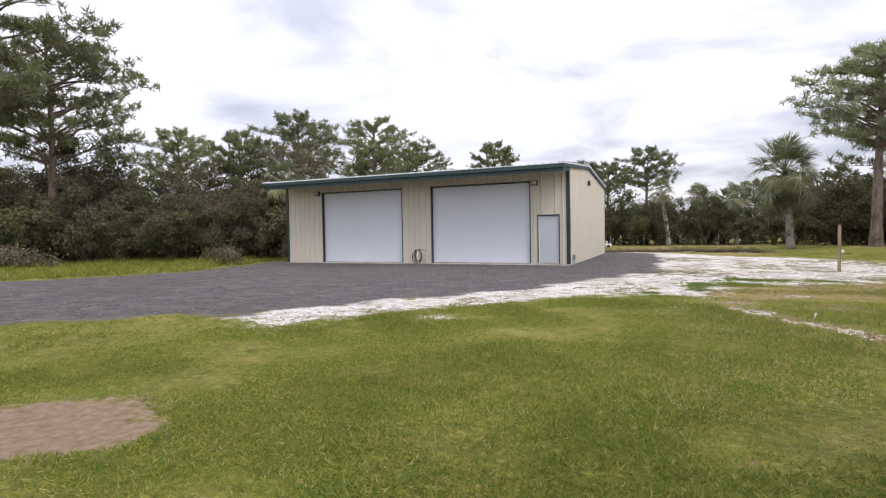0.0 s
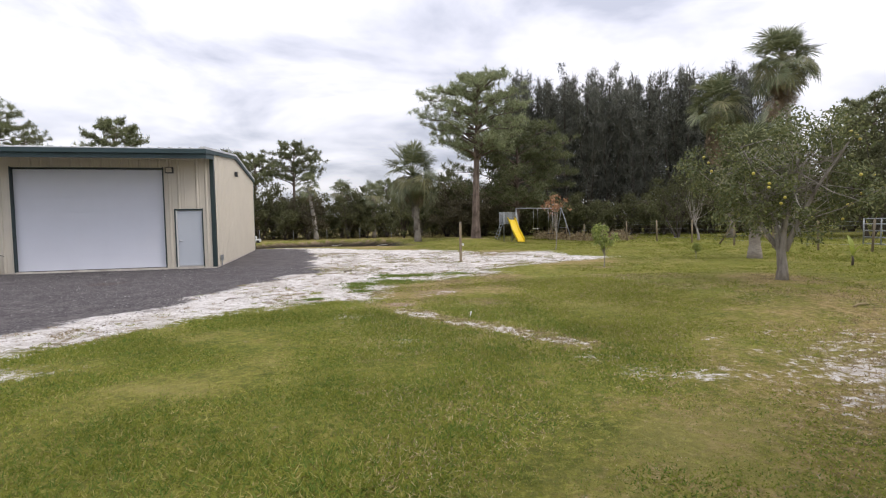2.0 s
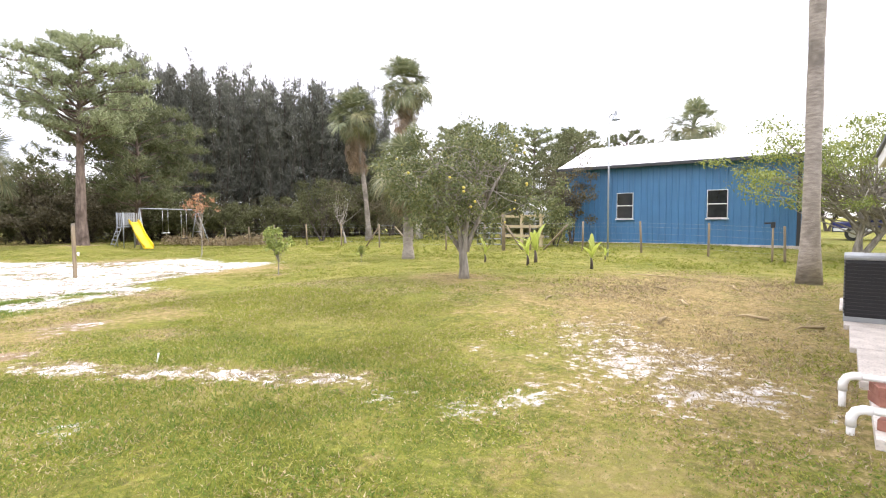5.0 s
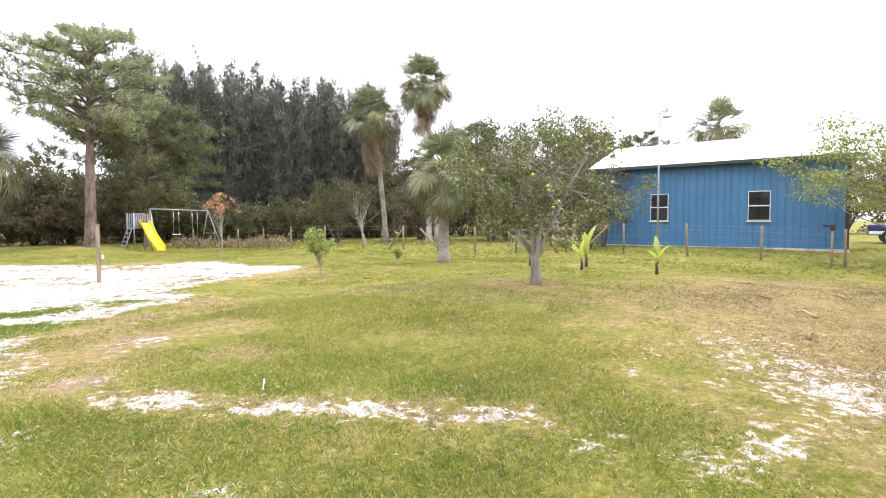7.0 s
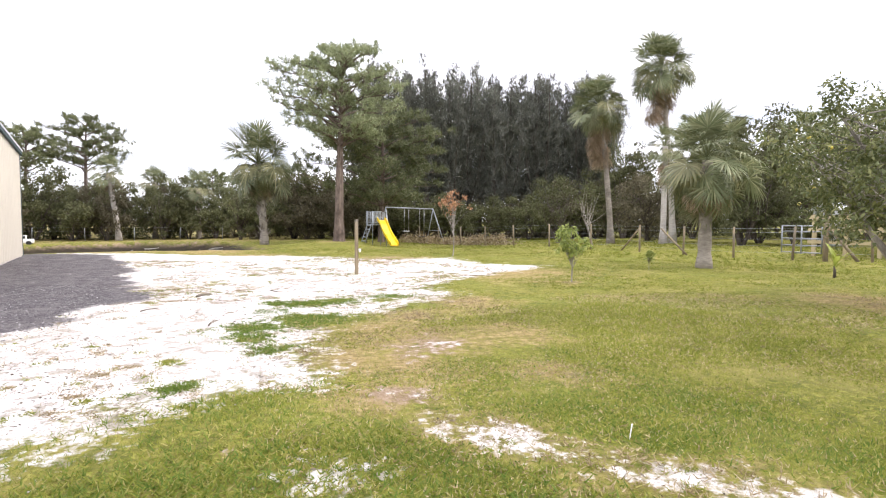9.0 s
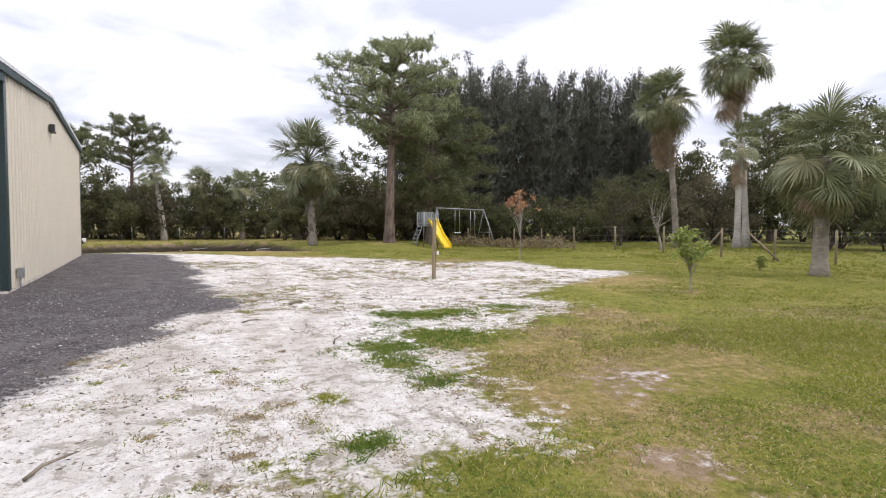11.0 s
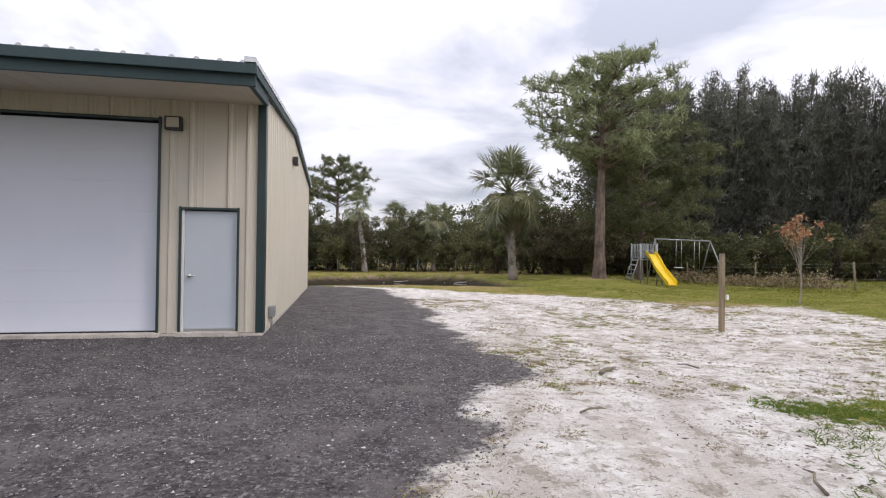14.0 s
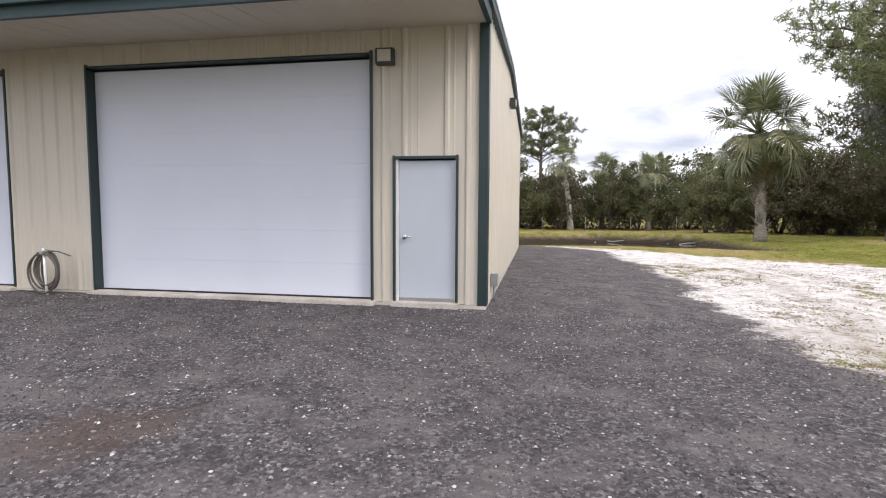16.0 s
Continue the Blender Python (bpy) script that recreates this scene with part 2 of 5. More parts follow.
M_DRY = leafy("dry_straw", [(0.0, (0.264, 0.19, 0.10)), (0.5, (0.432, 0.335, 0.18)), (1.0, (0.6, 0.50, 0.31))], 0.8, 0.2, 0.15)
M_FRUIT = painted("orange_fruit", (0.55, 0.46, 0.08), 0.4, 0.2, 0.1)
M_TWIG = barky("dry_twig", (0.10, 0.08, 0.06), (0.30, 0.26, 0.20), 12)


def mk_stone():
    m = Mat("crushed_asphalt_stone", 0.8, spec=0.35)
    c = m.ramp(m.island(), [(0.0, (0.035, 0.032, 0.033)), (0.55, (0.095, 0.086, 0.087)), (0.85, (0.18, 0.167, 0.165)), (0.93, (0.30, 0.285, 0.28)), (1.0, (0.52, 0.50, 0.48))])
    m.color(c).bump(m.noise(90, 3), 0.4, 0.003)
    return m.m


M_STONE = mk_stone()


def mk_ground():
    """One sheet: turf, white sand, crushed asphalt and worn earth, mixed by soft masks with ragged edges."""
    m = Mat("yard_ground", 0.95, spec=0.15)
    n_big, n_mid, n_fin, n_gr = m.noise(0.25, 4), m.noise(1.6, 5, 0.6), m.noise(9, 5, 0.65), m.noise(55, 4, 0.7)
    vor = m.n.new("ShaderNodeTexVoronoi")
    vor.inputs["Scale"].default_value = 42
    m.l.new(m.pos(), vor.inputs["Vector"])
    cell = m.n.new("ShaderNodeSeparateColor")
    m.l.new(vor.outputs["Color"], cell.inputs[0])
    n_cri = m.noise(3.4, 9, 0.72, distort=0.4)
    # turf
    g = m.ramp(n_mid, [(0.28, (0.092, 0.105, 0.014)), (0.5, (0.152, 0.155, 0.022)), (0.72, (0.235, 0.20, 0.042))])
    g = m.mix(m.grey(n_big, 0.42, 0.68), g, (0.22, 0.205, 0.04))
    g = m.mix(m.math("MULTIPLY", m.grey(n_fin, 0.45, 0.75), 0.65), g, (0.075, 0.085, 0.018))
    g = m.mix(m.math("MULTIPLY", m.grey(n_gr, 0.5, 0.8), 0.6), g, (0.30, 0.28, 0.10))
    g = m.mix(m.math("MULTIPLY", m.grey(n_cri, 0.52, 0.60), 0.55), g, (0.062, 0.082, 0.012))
    g = m.mix(m.math("MULTIPLY", m.grey(n_cri, 0.46, 0.36), 0.45), g, (0.27, 0.235, 0.07))
    # low clumps, the shade in hollows between them painted dark; greener and yellower drifts
    n_clu = m.noise(13, 7, 0.7, distort=0.8)
    g = m.mix(m.math("MULTIPLY", m.grey(n_clu, 0.48, 0.40), 0.45), g, (0.058, 0.07, 0.014))
    g = m.mix(m.math("MULTIPLY", m.grey(n_clu, 0.52, 0.64), 0.65), g, (0.34, 0.325, 0.075))
    n_dri = m.noise(0.55, 6, 0.62, distort=0.6)
    g = m.mix(m.math("MULTIPLY", m.grey(n_dri, 0.50, 0.68), 0.3), g, (0.17, 0.215, 0.03))
    g = m.mix(m.math("MULTIPLY", m.grey(n_dri, 0.48, 0.36), 0.42), g, (0.34, 0.285, 0.10))
    # dry turf, with shade between its clumps painted in too
    dry = m.ramp(n_fin, [(0.3, (0.20, 0.145, 0.05)), (0.6, (0.36, 0.27, 0.12)), (0.8, (0.47, 0.38, 0.21))])
    dry = m.mix(m.math("MULTIPLY", m.grey(n_clu, 0.50, 0.40), 0.5), dry, (0.12, 0.095, 0.035))
    def ragged(name, lo, hi, amp):
        v = m.math("ADD", m.attr(name), m.math("MULTIPLY", m.math("SUBTRACT", n_fin, 0.5), amp))
        v = m.math("ADD", v, m.math("MULTIPLY", m.math("SUBTRACT", n_mid, 0.5), amp))
        return m.grey(v, lo, hi)
    c = m.mix(ragged("dry", 0.2, 0.8, 1.7), g, dry)
    earth = m.ramp(n_fin, [(0.3, (0.20, 0.135, 0.085)), (0.7, (0.37, 0.275, 0.19))])
    c = m.mix(ragged("earth", 0.36, 0.64, 1.5), c, earth)
    # white shell sand, speckled with litter
    s = m.ramp(n_fin, [(0.25, (0.50, 0.46, 0.415)), (0.44, (0.68, 0.645, 0.60)), (0.70, (0.81, 0.79, 0.76))])
    s = m.mix(m.math("MULTIPLY", m.grey(n_mid, 0.50, 0.66), 0.40), s, (0.36, 0.31, 0.26))
    s = m.mix(m.math("MULTIPLY", m.grey(n_gr, 0.53, 0.68), 0.7), s, (0.19, 0.155, 0.115))
    s = m.mix(m.math("MULTIPLY", m.grey(m.noise(0.7, 5, 0.6, (1, 0.55, 1), 0.8), 0.50, 0.64), 0.40), s, (0.40, 0.35, 0.28))
    s = m.mix(m.math("MULTIPLY", m.grey(n_cri, 0.54, 0.585), 0.62), s, (0.245, 0.205, 0.145))
    s = m.mix(m.math("MULTIPLY", m.grey(n_cri, 0.45, 0.39), 0.5), s, (0.86, 0.84, 0.81))
    s = m.mix(m.math("MULTIPLY", m.grey(n_clu, 0.56, 0.62), 0.8), s, (0.25, 0.205, 0.15))
    s = m.mix(m.math("MULTIPLY", m.attr("track"), m.math("ADD", 0.1, m.math("MULTIPLY", n_fin, 0.6))), s, (0.33, 0.285, 0.23))
    c = m.mix(ragged("sand", 0.40, 0.60, 1.25), c, s)
    # crushed asphalt
    a = m.ramp(n_gr, [(0.3, (0.055, 0.05, 0.052)), (0.5, (0.098, 0.088, 0.089)), (0.64, (0.165, 0.153, 0.152)), (0.76, (0.36, 0.34, 0.33))])
    st = m.ramp(cell.outputs[0], [(0.0, (0.03, 0.027, 0.028)), (0.5, (0.11, 0.10, 0.10)), (0.85, (0.21, 0.193, 0.19)), (1.0, (0.42, 0.40, 0.385))])
    a = m.mix(0.55, a, st)
    a = m.mix(m.math("MULTIPLY", m.grey(n_cri, 0.52, 0.58), 0.5), a, (0.05, 0.044, 0.044))
    a = m.mix(m.math("MULTIPLY", m.grey(n_fin, 0.48, 0.7), 0.65), a, (0.045, 0.04, 0.041))
    a = m.mix(m.math("MULTIPLY", m.grey(n_mid, 0.46, 0.66), 0.75), a, (0.175, 0.157, 0.152))
    a = m.mix(m.math("MULTIPLY", m.grey(n_big, 0.5, 0.7), 0.35), a, (0.075, 0.062, 0.06))
    c = m.mix(ragged("gravel", 0.40, 0.60, 0.85), c, a)
    c = m.mix(m.math("MULTIPLY", ragged("soil", 0.35, 0.75, 0.9), 0.6), c, (0.105, 0.07, 0.05))
    c = m.mix(m.attr("mud"), c, (0.030, 0.024, 0.016))
    m.color(c)
    m.bump(m.math("ADD", m.math("ADD", n_gr, m.math("MULTIPLY", n_fin, 1.5)), m.math("MULTIPLY", n_cri, 1.5)), 0.9, 0.035)
    return m.m


M_GROUND = mk_ground()


def mk_water():
    m = Mat("ditch_water", 0.06, spec=0.5)
    m.color(m.ramp(m.noise(0.8, 4), [(0.3, (0.020, 0.020, 0.012)), (0.7, (0.05, 0.045, 0.028))]))
    m.bump(m.noise(6, 3), 0.08, 0.02)
    return m.m


M_WATER = mk_water()
# ---- mesh helpers ----


def np_mesh(name, V, F, mat):
    """A mesh from arrays of vertices and equal-sided faces."""
    V, F = np.asarray(V, np.float32), np.asarray(F, np.int32)
    me = bpy.data.meshes.new(name)
    k = F.shape[1]
    me.vertices.add(len(V)); me.vertices.foreach_set("co", V.ravel())
    me.loops.add(F.size); me.loops.foreach_set("vertex_index", F.ravel())
    me.polygons.add(len(F))
    me.polygons.foreach_set("loop_start", np.arange(0, F.size, k, dtype=np.int32))
    me.polygons.foreach_set("use_smooth", [False] * len(F))
    me.update(calc_edges=True)
    me.materials.append(mat)
    return me


def bm_mesh(name, bm, mat, smooth=False):
    me = bpy.data.meshes.new(name)
    bmesh.ops.recalc_face_normals(bm, faces=bm.faces)
    bm.to_mesh(me)
    bm.free()
    me.materials.append(mat)
    if smooth:
        me.polygons.foreach_set("use_smooth", [True] * len(me.polygons))
    return me


def part(name, mesh, parent, label="", loc=None, rot=None):
    ob = new(name, mesh)
    ob.parent = parent
    if loc is not None:
        ob.location = loc
    if rot is not None:
        ob.rotation_euler = [radians(a) for a in rot]
    return tagged(ob, label)


def thing(name, x, y, z, label, category, group="", kind="", rz=0.0):
    e = new(name)
    e.empty_display_size = 0.2
    e.matrix_world = pose(x, y, z, 0, 0, rz)
    return tagged(e, label, category, group, kind)


def boxes(items, bevel=0.0):
    """A bmesh of boxes (x0, x1, y0, y1, z0, z1), edges bevelled."""
    bm = bmesh.new()
    for x0, x1, y0, y1, z0, z1 in items:
        r = bmesh.ops.create_cube(bm, size=1.0)
        for v in r["verts"]:
            v.co = ((v.co.x + 0.5) * (x1 - x0) + x0, (v.co.y + 0.5) * (y1 - y0) + y0, (v.co.z + 0.5) * (z1 - z0) + z0)
    if bevel:
        bmesh.ops.bevel(bm, geom=list(bm.edges), offset=bevel, segments=2, affect="EDGES", profile=0.7)
    return bm


def bpart(name, mat, parent, x0, x1, y0, y1, z0, z1, bevel=0.0, label=""):
    return part(name, bm_mesh(name, boxes([(x0, x1, y0, y1, z0, z1)], bevel), mat), parent, label)


class Cloud:
    """Collects tubes and loose triangles, then makes one mesh."""

    def __init__(self):
        self.v, self.f, self.n = [], [], 0

    def add(self, V, F):
        self.v.append(np.asarray(V, np.float32)); self.f.append(np.asarray(F, np.int32) + self.n)
        self.n += len(V)

    def tube(self, pts, radii, sides=7):
        P = np.asarray(pts, float)
        T = np.gradient(P, axis=0)
        T /= np.linalg.norm(T, axis=1)[:, None] + 1e-9
        a = np.arange(sides) * 2 * math.pi / sides
        V = []
        for p, t, r in zip(P, T, radii):
            u = np.cross(t, (1, 0, 0)) if abs(t[0]) < 0.8 else np.cross(t, (0, 1, 0))
            u /= np.linalg.norm(u); w = np.cross(t, u)
            V.append(p + r * (np.cos(a)[:, None] * u + np.sin(a)[:, None] * w))
        F = []
        for i in range(len(P) - 1):
            for j in range(sides):
                k = (j + 1) % sides
                q = [i * sides + j, i * sides + k, (i + 1) * sides + k, (i + 1) * sides + j]
                F += [[q[0], q[1], q[2]], [q[0], q[2], q[3]]]
        c0, c1 = len(P) * sides, len(P) * sides + 1
        for j in range(sides):
            k = (j + 1) % sides
            F += [[c0, k, j], [c1, (len(P) - 1) * sides + j, (len(P) - 1) * sides + k]]
        self.add(np.vstack(V + [P[:1], P[-1:]]), F)

    def blades(self, base, way, length, width, rng, bend=0.0, tris=1):
        """Thin triangles from base along way; bend pulls the tips down."""
        n = len(base)
        way = way / (np.linalg.norm(way, axis=1)[:, None] + 1e-9)
        side = np.cross(way, rng.normal(size=(n, 3)))
        side /= np.linalg.norm(side, axis=1)[:, None] + 1e-9
        L, W = np.broadcast_to(length, n)[:, None], np.broadcast_to(width, n)[:, None]
        tip = base + way * L
        tip[:, 2] -= bend * L[:, 0]
        if tris == 1:
            V = np.stack([base - side * W * 0.5, base + side * W * 0.5, tip], 1).reshape(-1, 3)
            F = np.arange(3 * n).reshape(-1, 3)
        else:
            mid = base + way * L * 0.5
            mid[:, 2] += bend * L[:, 0] * 0.15
            V = np.stack([base, mid - side * W * 0.5, mid + side * W * 0.5, tip], 1).reshape(-1, 3)
            i = np.arange(n)[:, None] * 4
            F = np.concatenate([i + [[0, 1, 2]], i + [[2, 1, 3]]])
        self.add(V, F)

    def mesh(self, name, mat):
        return np_mesh(name, np.vstack(self.v), np.vstack(self.f), mat)


def tube_mesh(name, pts, r, mat, sides=10, smooth=True):
    c = Cloud()
    c.tube(pts, [r] * len(pts) if isinstance(r, (int, float)) else r, sides)
    me = c.mesh(name, mat)
    if smooth:
        me.polygons.foreach_set("use_smooth", [True] * len(me.polygons))
    return me


# ---- ground shape ----
KNOWN = np.array([(0, -6, 0), (-8, -6, 0), (-8, 5, 0), (-3, -16, 0), (4, -20, 0), (3, -12, 0), (0, 12, 0), (9.4, 0.6, -0.2), (18.4, 15.5, -0.16), (24, 19, -0.16),
                  (12.6, -5.2, -0.05), (13.2, -11.4, 0.19), (18.9, -4.8, 0.02), (6.1, -12.1, -0.05), (15, 17, 0.18), (11.2, 20.2, -0.1), (28.8, 7.4, 0.15),
                  (30.5, 4.4, 0.26), (29.5, -11, 0.33), (25, -11, 0.20), (22.4, -17.5, 0.0), (40, -10, 0.35), (9, -18.5, 0), (3, 37, -0.3), (-25, -3, 0), (30, 40, 0), (60, 0, 0.3), (-40, -20, 0), (8, 8, -0.15), (4, 5, -0.03)])


def gz(x, y):
    x, y = np.asarray(x, float), np.asarray(y, float)
    num, den = np.zeros(np.broadcast(x, y).shape), np.zeros(np.broadcast(x, y).shape)
    for kx, ky, kz in KNOWN:
        w = 1.0 / (((x - kx) ** 2 + (y - ky) ** 2) + 1.5) ** 2
        num += w * kz; den += w
    z = num / den
    # ditch behind the garage
    d = ditch(x, y)
    cy = 19.5 + 0.05 * x + 0.8 * np.sin(x * 0.35)
    berm = (0.09 + 0.05 * np.sin(x * 1.7)) * np.exp(-((y - cy - 4.7) / 0.7) ** 2) * np.clip((11.5 - x) / 2.5, 0, 1)
    return z + berm - 0.7 * np.clip(d, 0, 1) ** 0.9


def ditch(x, y):
    """1 in the middle of the ditch, 0 at its banks."""
    cy = 19.5 + 0.05 * x + 0.8 * np.sin(x * 0.35)
    dy = y - cy
    a = np.where(dy < 0, (1 + dy / 6.4) * 1.4, (1 - dy / 4.2) * 5.0)
    b = np.clip((10.6 - x) / 2.5, 0, 1)
    return np.clip(np.minimum(a, b), -1, 1)


def g1(x, y):
    return float(gz(x, y))


def inside(poly, x, y):
    """Signed distance to a polygon, positive inside."""
    P = np.array(poly, float)
    d, s = np.full(x.shape, 1e9), np.zeros(x.shape, bool)
    for (ax, ay), (bx, by) in zip(P, np.roll(P, -1, 0)):
        ex, ey = bx - ax, by - ay
        t = np.clip(((x - ax) * ex + (y - ay) * ey) / (ex * ex + ey * ey), 0, 1)
        d = np.minimum(d, np.hypot(x - ax - t * ex, y - ay - t * ey))
        c = ((ay > y) != (by > y)) & (x < (bx - ax) * (y - ay) / (by - ay + 1e-12) + ax)
        s ^= c
    return np.where(s, d, -d)


SAND = [(-3.0, -15.2), (-1.6, -15.9), (-1.4, -15.0), (-0.3, -13.4), (0.6, -12.5), (1.4, -11.4), (2.5, -10.3), (3.9, -9.9), (4.6, -9.9), (5.0, -8.7), (5.2, -7.9), (6.2, -7.0), (7.8, -6.2), (8.9, -5.6), (9.0, -4.2), (10.5, -3.0),
        (15.4, -1.2), (14.5, 0.8), (15.3, 4.5), (12.5, 6.0), (9.6, 9.6), (5, 11.8), (1, 12.8), (0.8, 11.6), (2.0, 10.5), (2.1, 4.8), (1.9, -0.4), (2.3, -2.8), (1.7, -3.9), (1.0, -5.0), (0.6, -6.4), (-0.2, -7.6), (-0.2, -8.8), (-1.3, -9.9), (-2.7, -11.6), (-3.4, -13.5)]
GRAVEL = [(-32, -22), (-17, -11.5), (-15.4, -9.0), (-14.4, -6.5), (-15.0, -4.0), (-16.2, 0.2), (-16, 13.0), (0.5, 12.8), (2.9, 11.2), (3.5, 5), (3.3, -0.4), (3.8, -2.8), (3.1, -3.9), (2.4, -5.0), (2.0, -6.4), (1.2, -7.6), (1.0, -9.4), (-0.2, -10.7), (-1.6, -12.2), (-2.5, -13.8),
          (-3.1, -14.9), (-4.9, -15.8), (-6.3, -17.2), (-12, -21.5), (-28, -33)]
PATCH = [(8.65, -15.3), (10.1, -14.95), (11.3, -15.7), (10.4, -16.8), (10.0, -17.3), (8.9, -18.1), (7.9, -18.1), (7.7, -17.6), (7.9, -17.1), (8.0, -16.2)]
DRYZONE = [(10.0, -14.6), (12.0, -13.0), (16.0, -13.2), (19.5, -15.2), (18, -18.5), (9.0, -19.2), (6.5, -19.5), (7, -16.5)]
DIRT = [(-1.4, -19.9), (-0.4, -19.1), (0.5, -19.4), (0.65, -19.9), (0.1, -20.3), (0.0, -20.9), (-1.5, -21.2)]
STRIP = [(5.2, -11.2), (5.5, -11.9), (5.85, -12.5), (6.2, -13.1), (6.55, -13.7), (6.9, -14.5)]


def strip_mask(x, y):
    d = np.full(x.shape, 1e9)
    for (ax, ay), (bx, by) in zip(STRIP, STRIP[1:]):
        ex, ey = bx - ax, by - ay
        t = np.clip(((x - ax) * ex + (y - ay) * ey) / (ex * ex + ey * ey), 0, 1)
        d = np.minimum(d, np.hypot(x - ax - t * ex, y - ay - t * ey))
    return d


def blob(x, y, cx, cy, r):
    return np.clip(1.15 - np.hypot(x - cx, y - cy) / r, 0, 1)


def masks(x, y):
    soft = lambda d, w: np.clip(0.5 + d / (2 * w), 0, 1)
    gravel = soft(inside(GRAVEL, x, y) + 0.14 * np.sin(2.3 * x + 1.9 * y) + 0.10 * np.sin(5.1 * y - 3.3 * x), 0.6)
    sand = soft(inside(SAND, x, y), 0.9)
    sand = np.maximum(sand, 0.55 * soft(inside(PATCH, x, y), 1.2))
    sand = np.maximum(sand, np.clip(0.70 - strip_mask(x, y) / 0.70, 0, 0.54))
    for cx, cy, r in ((6.9, -15.75, 0.5), (7.4, -16.2, 0.6), (6.75, -15.1, 0.45), (4.8, -13.6, 0.4), (4.12, -11.7, 0.65), (3.0, -10.7, 0.6), (4.13, -12.1, 0.4), (6.2, -9.2, 0.7), (8.9, -19.0, 0.5), (0.4, -14.2, 0.9), (5.3, -10.7, 0.5)):
        sand = np.maximum(sand, 0.47 * blob(x, y, cx, cy, r))
    # grass islands at the sand's edge
    for cx, cy, r in ((6.04, -5.35, 0.6), (5.5, -6.74, 0.6), (4.62, -7.1, 0.4), (4.47, -7.83, 0.3), (5.64, -7.15, 0.5), (6.7, -5.1, 0.45), (7.4, -5.5, 0.4), (3.6, -8.6, 0.3)):
        sand = sand - 0.85 * blob(x, y, cx, cy, r)
    dry_strip = np.clip(0.72 - strip_mask(x, y) / 1.0, 0, 0.6)
    # the sand thins out towards the swing set
    sand = sand - 0.5 * blob(x, y, 11.8, 4.4, 3.6) - 0.25 * blob(x, y, 8.0, 9.5, 3.0)
    dry = 0.8 * soft(inside(DRYZONE, x, y), 1.8)
    for cx, cy, r in ((6.3, -8.6, 1.6), (5.3, -9.3, 1.0), (5.0, -10.6, 0.8), (7.4, -9.0, 1.2), (6.8, -10.7, 0.8), (13.6, -10.5, 0.9), (7.0, -7.4, 0.9), (9.0, -18.6, 1.6), (11.8, 4.4, 3.6), (8, 9.5, 3.0), (8.6, -6.6, 1.2), (13.2, -11.2, 1.5), (5.6, -10.0, 0.9), (14.5, 17, 1.6), (13, -2.5, 3.0), (12.6, -5.2, 0.5), (11.5, 5, 2.5), (3, 14, 2.5), (7, 13.5, 3.0)):
        dry = np.maximum(dry, 0.8 * blob(x, y, cx, cy, r))
    dry = np.maximum(dry, dry_strip)
    earth = soft(inside(DIRT, x, y), 0.35)
    for cx, cy, r in ((15.08, 16.93, 1.5), (6.2, -9.15, 0.75), (5.2, -10.6, 0.5), (11.8, 4.4, 3.2)):
        earth = np.maximum(earth, 0.75 * blob(x, y, cx, cy, r))
    return np.clip(sand, 0, 1), gravel, np.clip(dry, 0, 1), earth


def tracks(x, y):
    """Two faint wheel ruts that bend round the garage over the sand."""
    u = 3.6 + 1.9 * np.tanh((y + 3.0) / 5.0) + 0.10 * np.sin(y * 1.3)
    d = np.minimum(np.abs(x - u), np.abs(x - u - 1.55))
    return np.clip(1 - d / 0.30, 0, 1) * np.clip((9.0 - y) / 4, 0, 1) * np.clip((y + 9.5) / 2, 0, 1)


def axis(lo, hi, step, far):
    inner = np.arange(lo, hi + 1e-6, step)
    out_lo = [-f for f in far[::-1]]
    return np.concatenate([[lo + o for o in out_lo], inner, [hi + f for f in far]])


FAR = [1, 3, 6, 10, 16, 25, 40, 80, 200, 600, 1800]
gx, gy = axis(-20, 33, 0.22, FAR), axis(-25, 30, 0.22, FAR)
GX, GY = np.meshgrid(gx, gy)
GZ = gz(GX, GY)
rough = np.array([noise.noise((x * 0.9, y * 0.9, 0.0)) for x, y in zip(GX.ravel(), GY.ravel())]).reshape(GX.shape)
m_sand, m_grav, m_dry, m_earth = masks(GX, GY)
GZ = GZ + 0.025 * rough * (1 - 0.7 * m_grav)
nx, ny = len(gx), len(gy)
i0 = (np.arange(ny - 1)[:, None] * nx + np.arange(nx - 1)[None]).ravel()
gm = np_mesh("ground", np.stack([GX, GY, GZ], -1).reshape(-1, 3), np.stack([i0, i0 + 1, i0 + nx + 1, i0 + nx], 1), M_GROUND)
gm.polygons.foreach_set("use_smooth", [True] * len(gm.polygons))
bank = np.clip(ditch(GX, GY) * 2.5, 0, 0.42) + 0.3 * np.exp(-((GY - 24.2 - .05 * GX) / 1.0) ** 2) * (GX < 11)
m_earth, m_dry = np.maximum(m_earth, np.clip(bank, 0, 0.62)), np.maximum(m_dry, np.clip((GY - 24.5) / 3, 0, 0.55) * (GX < 20))
for nm, arr in (("track", tracks(GX, GY)), ("sand", m_sand), ("gravel", m_grav), ("dry", m_dry), ("earth", m_earth), ("mud", np.clip((ditch(GX, GY) - 0.08) * 4.0, 0, 0.96)), ("soil", np.maximum(0.9 * blob(GX, GY, -1.9, -4.6, 0.75), 0.5 * blob(GX, GY, -6, -7.5, 1.6)))):
    at = gm.attributes.new(nm, "FLOAT", "POINT")
    at.data.foreach_set("value", arr.ravel().astype(np.float32))
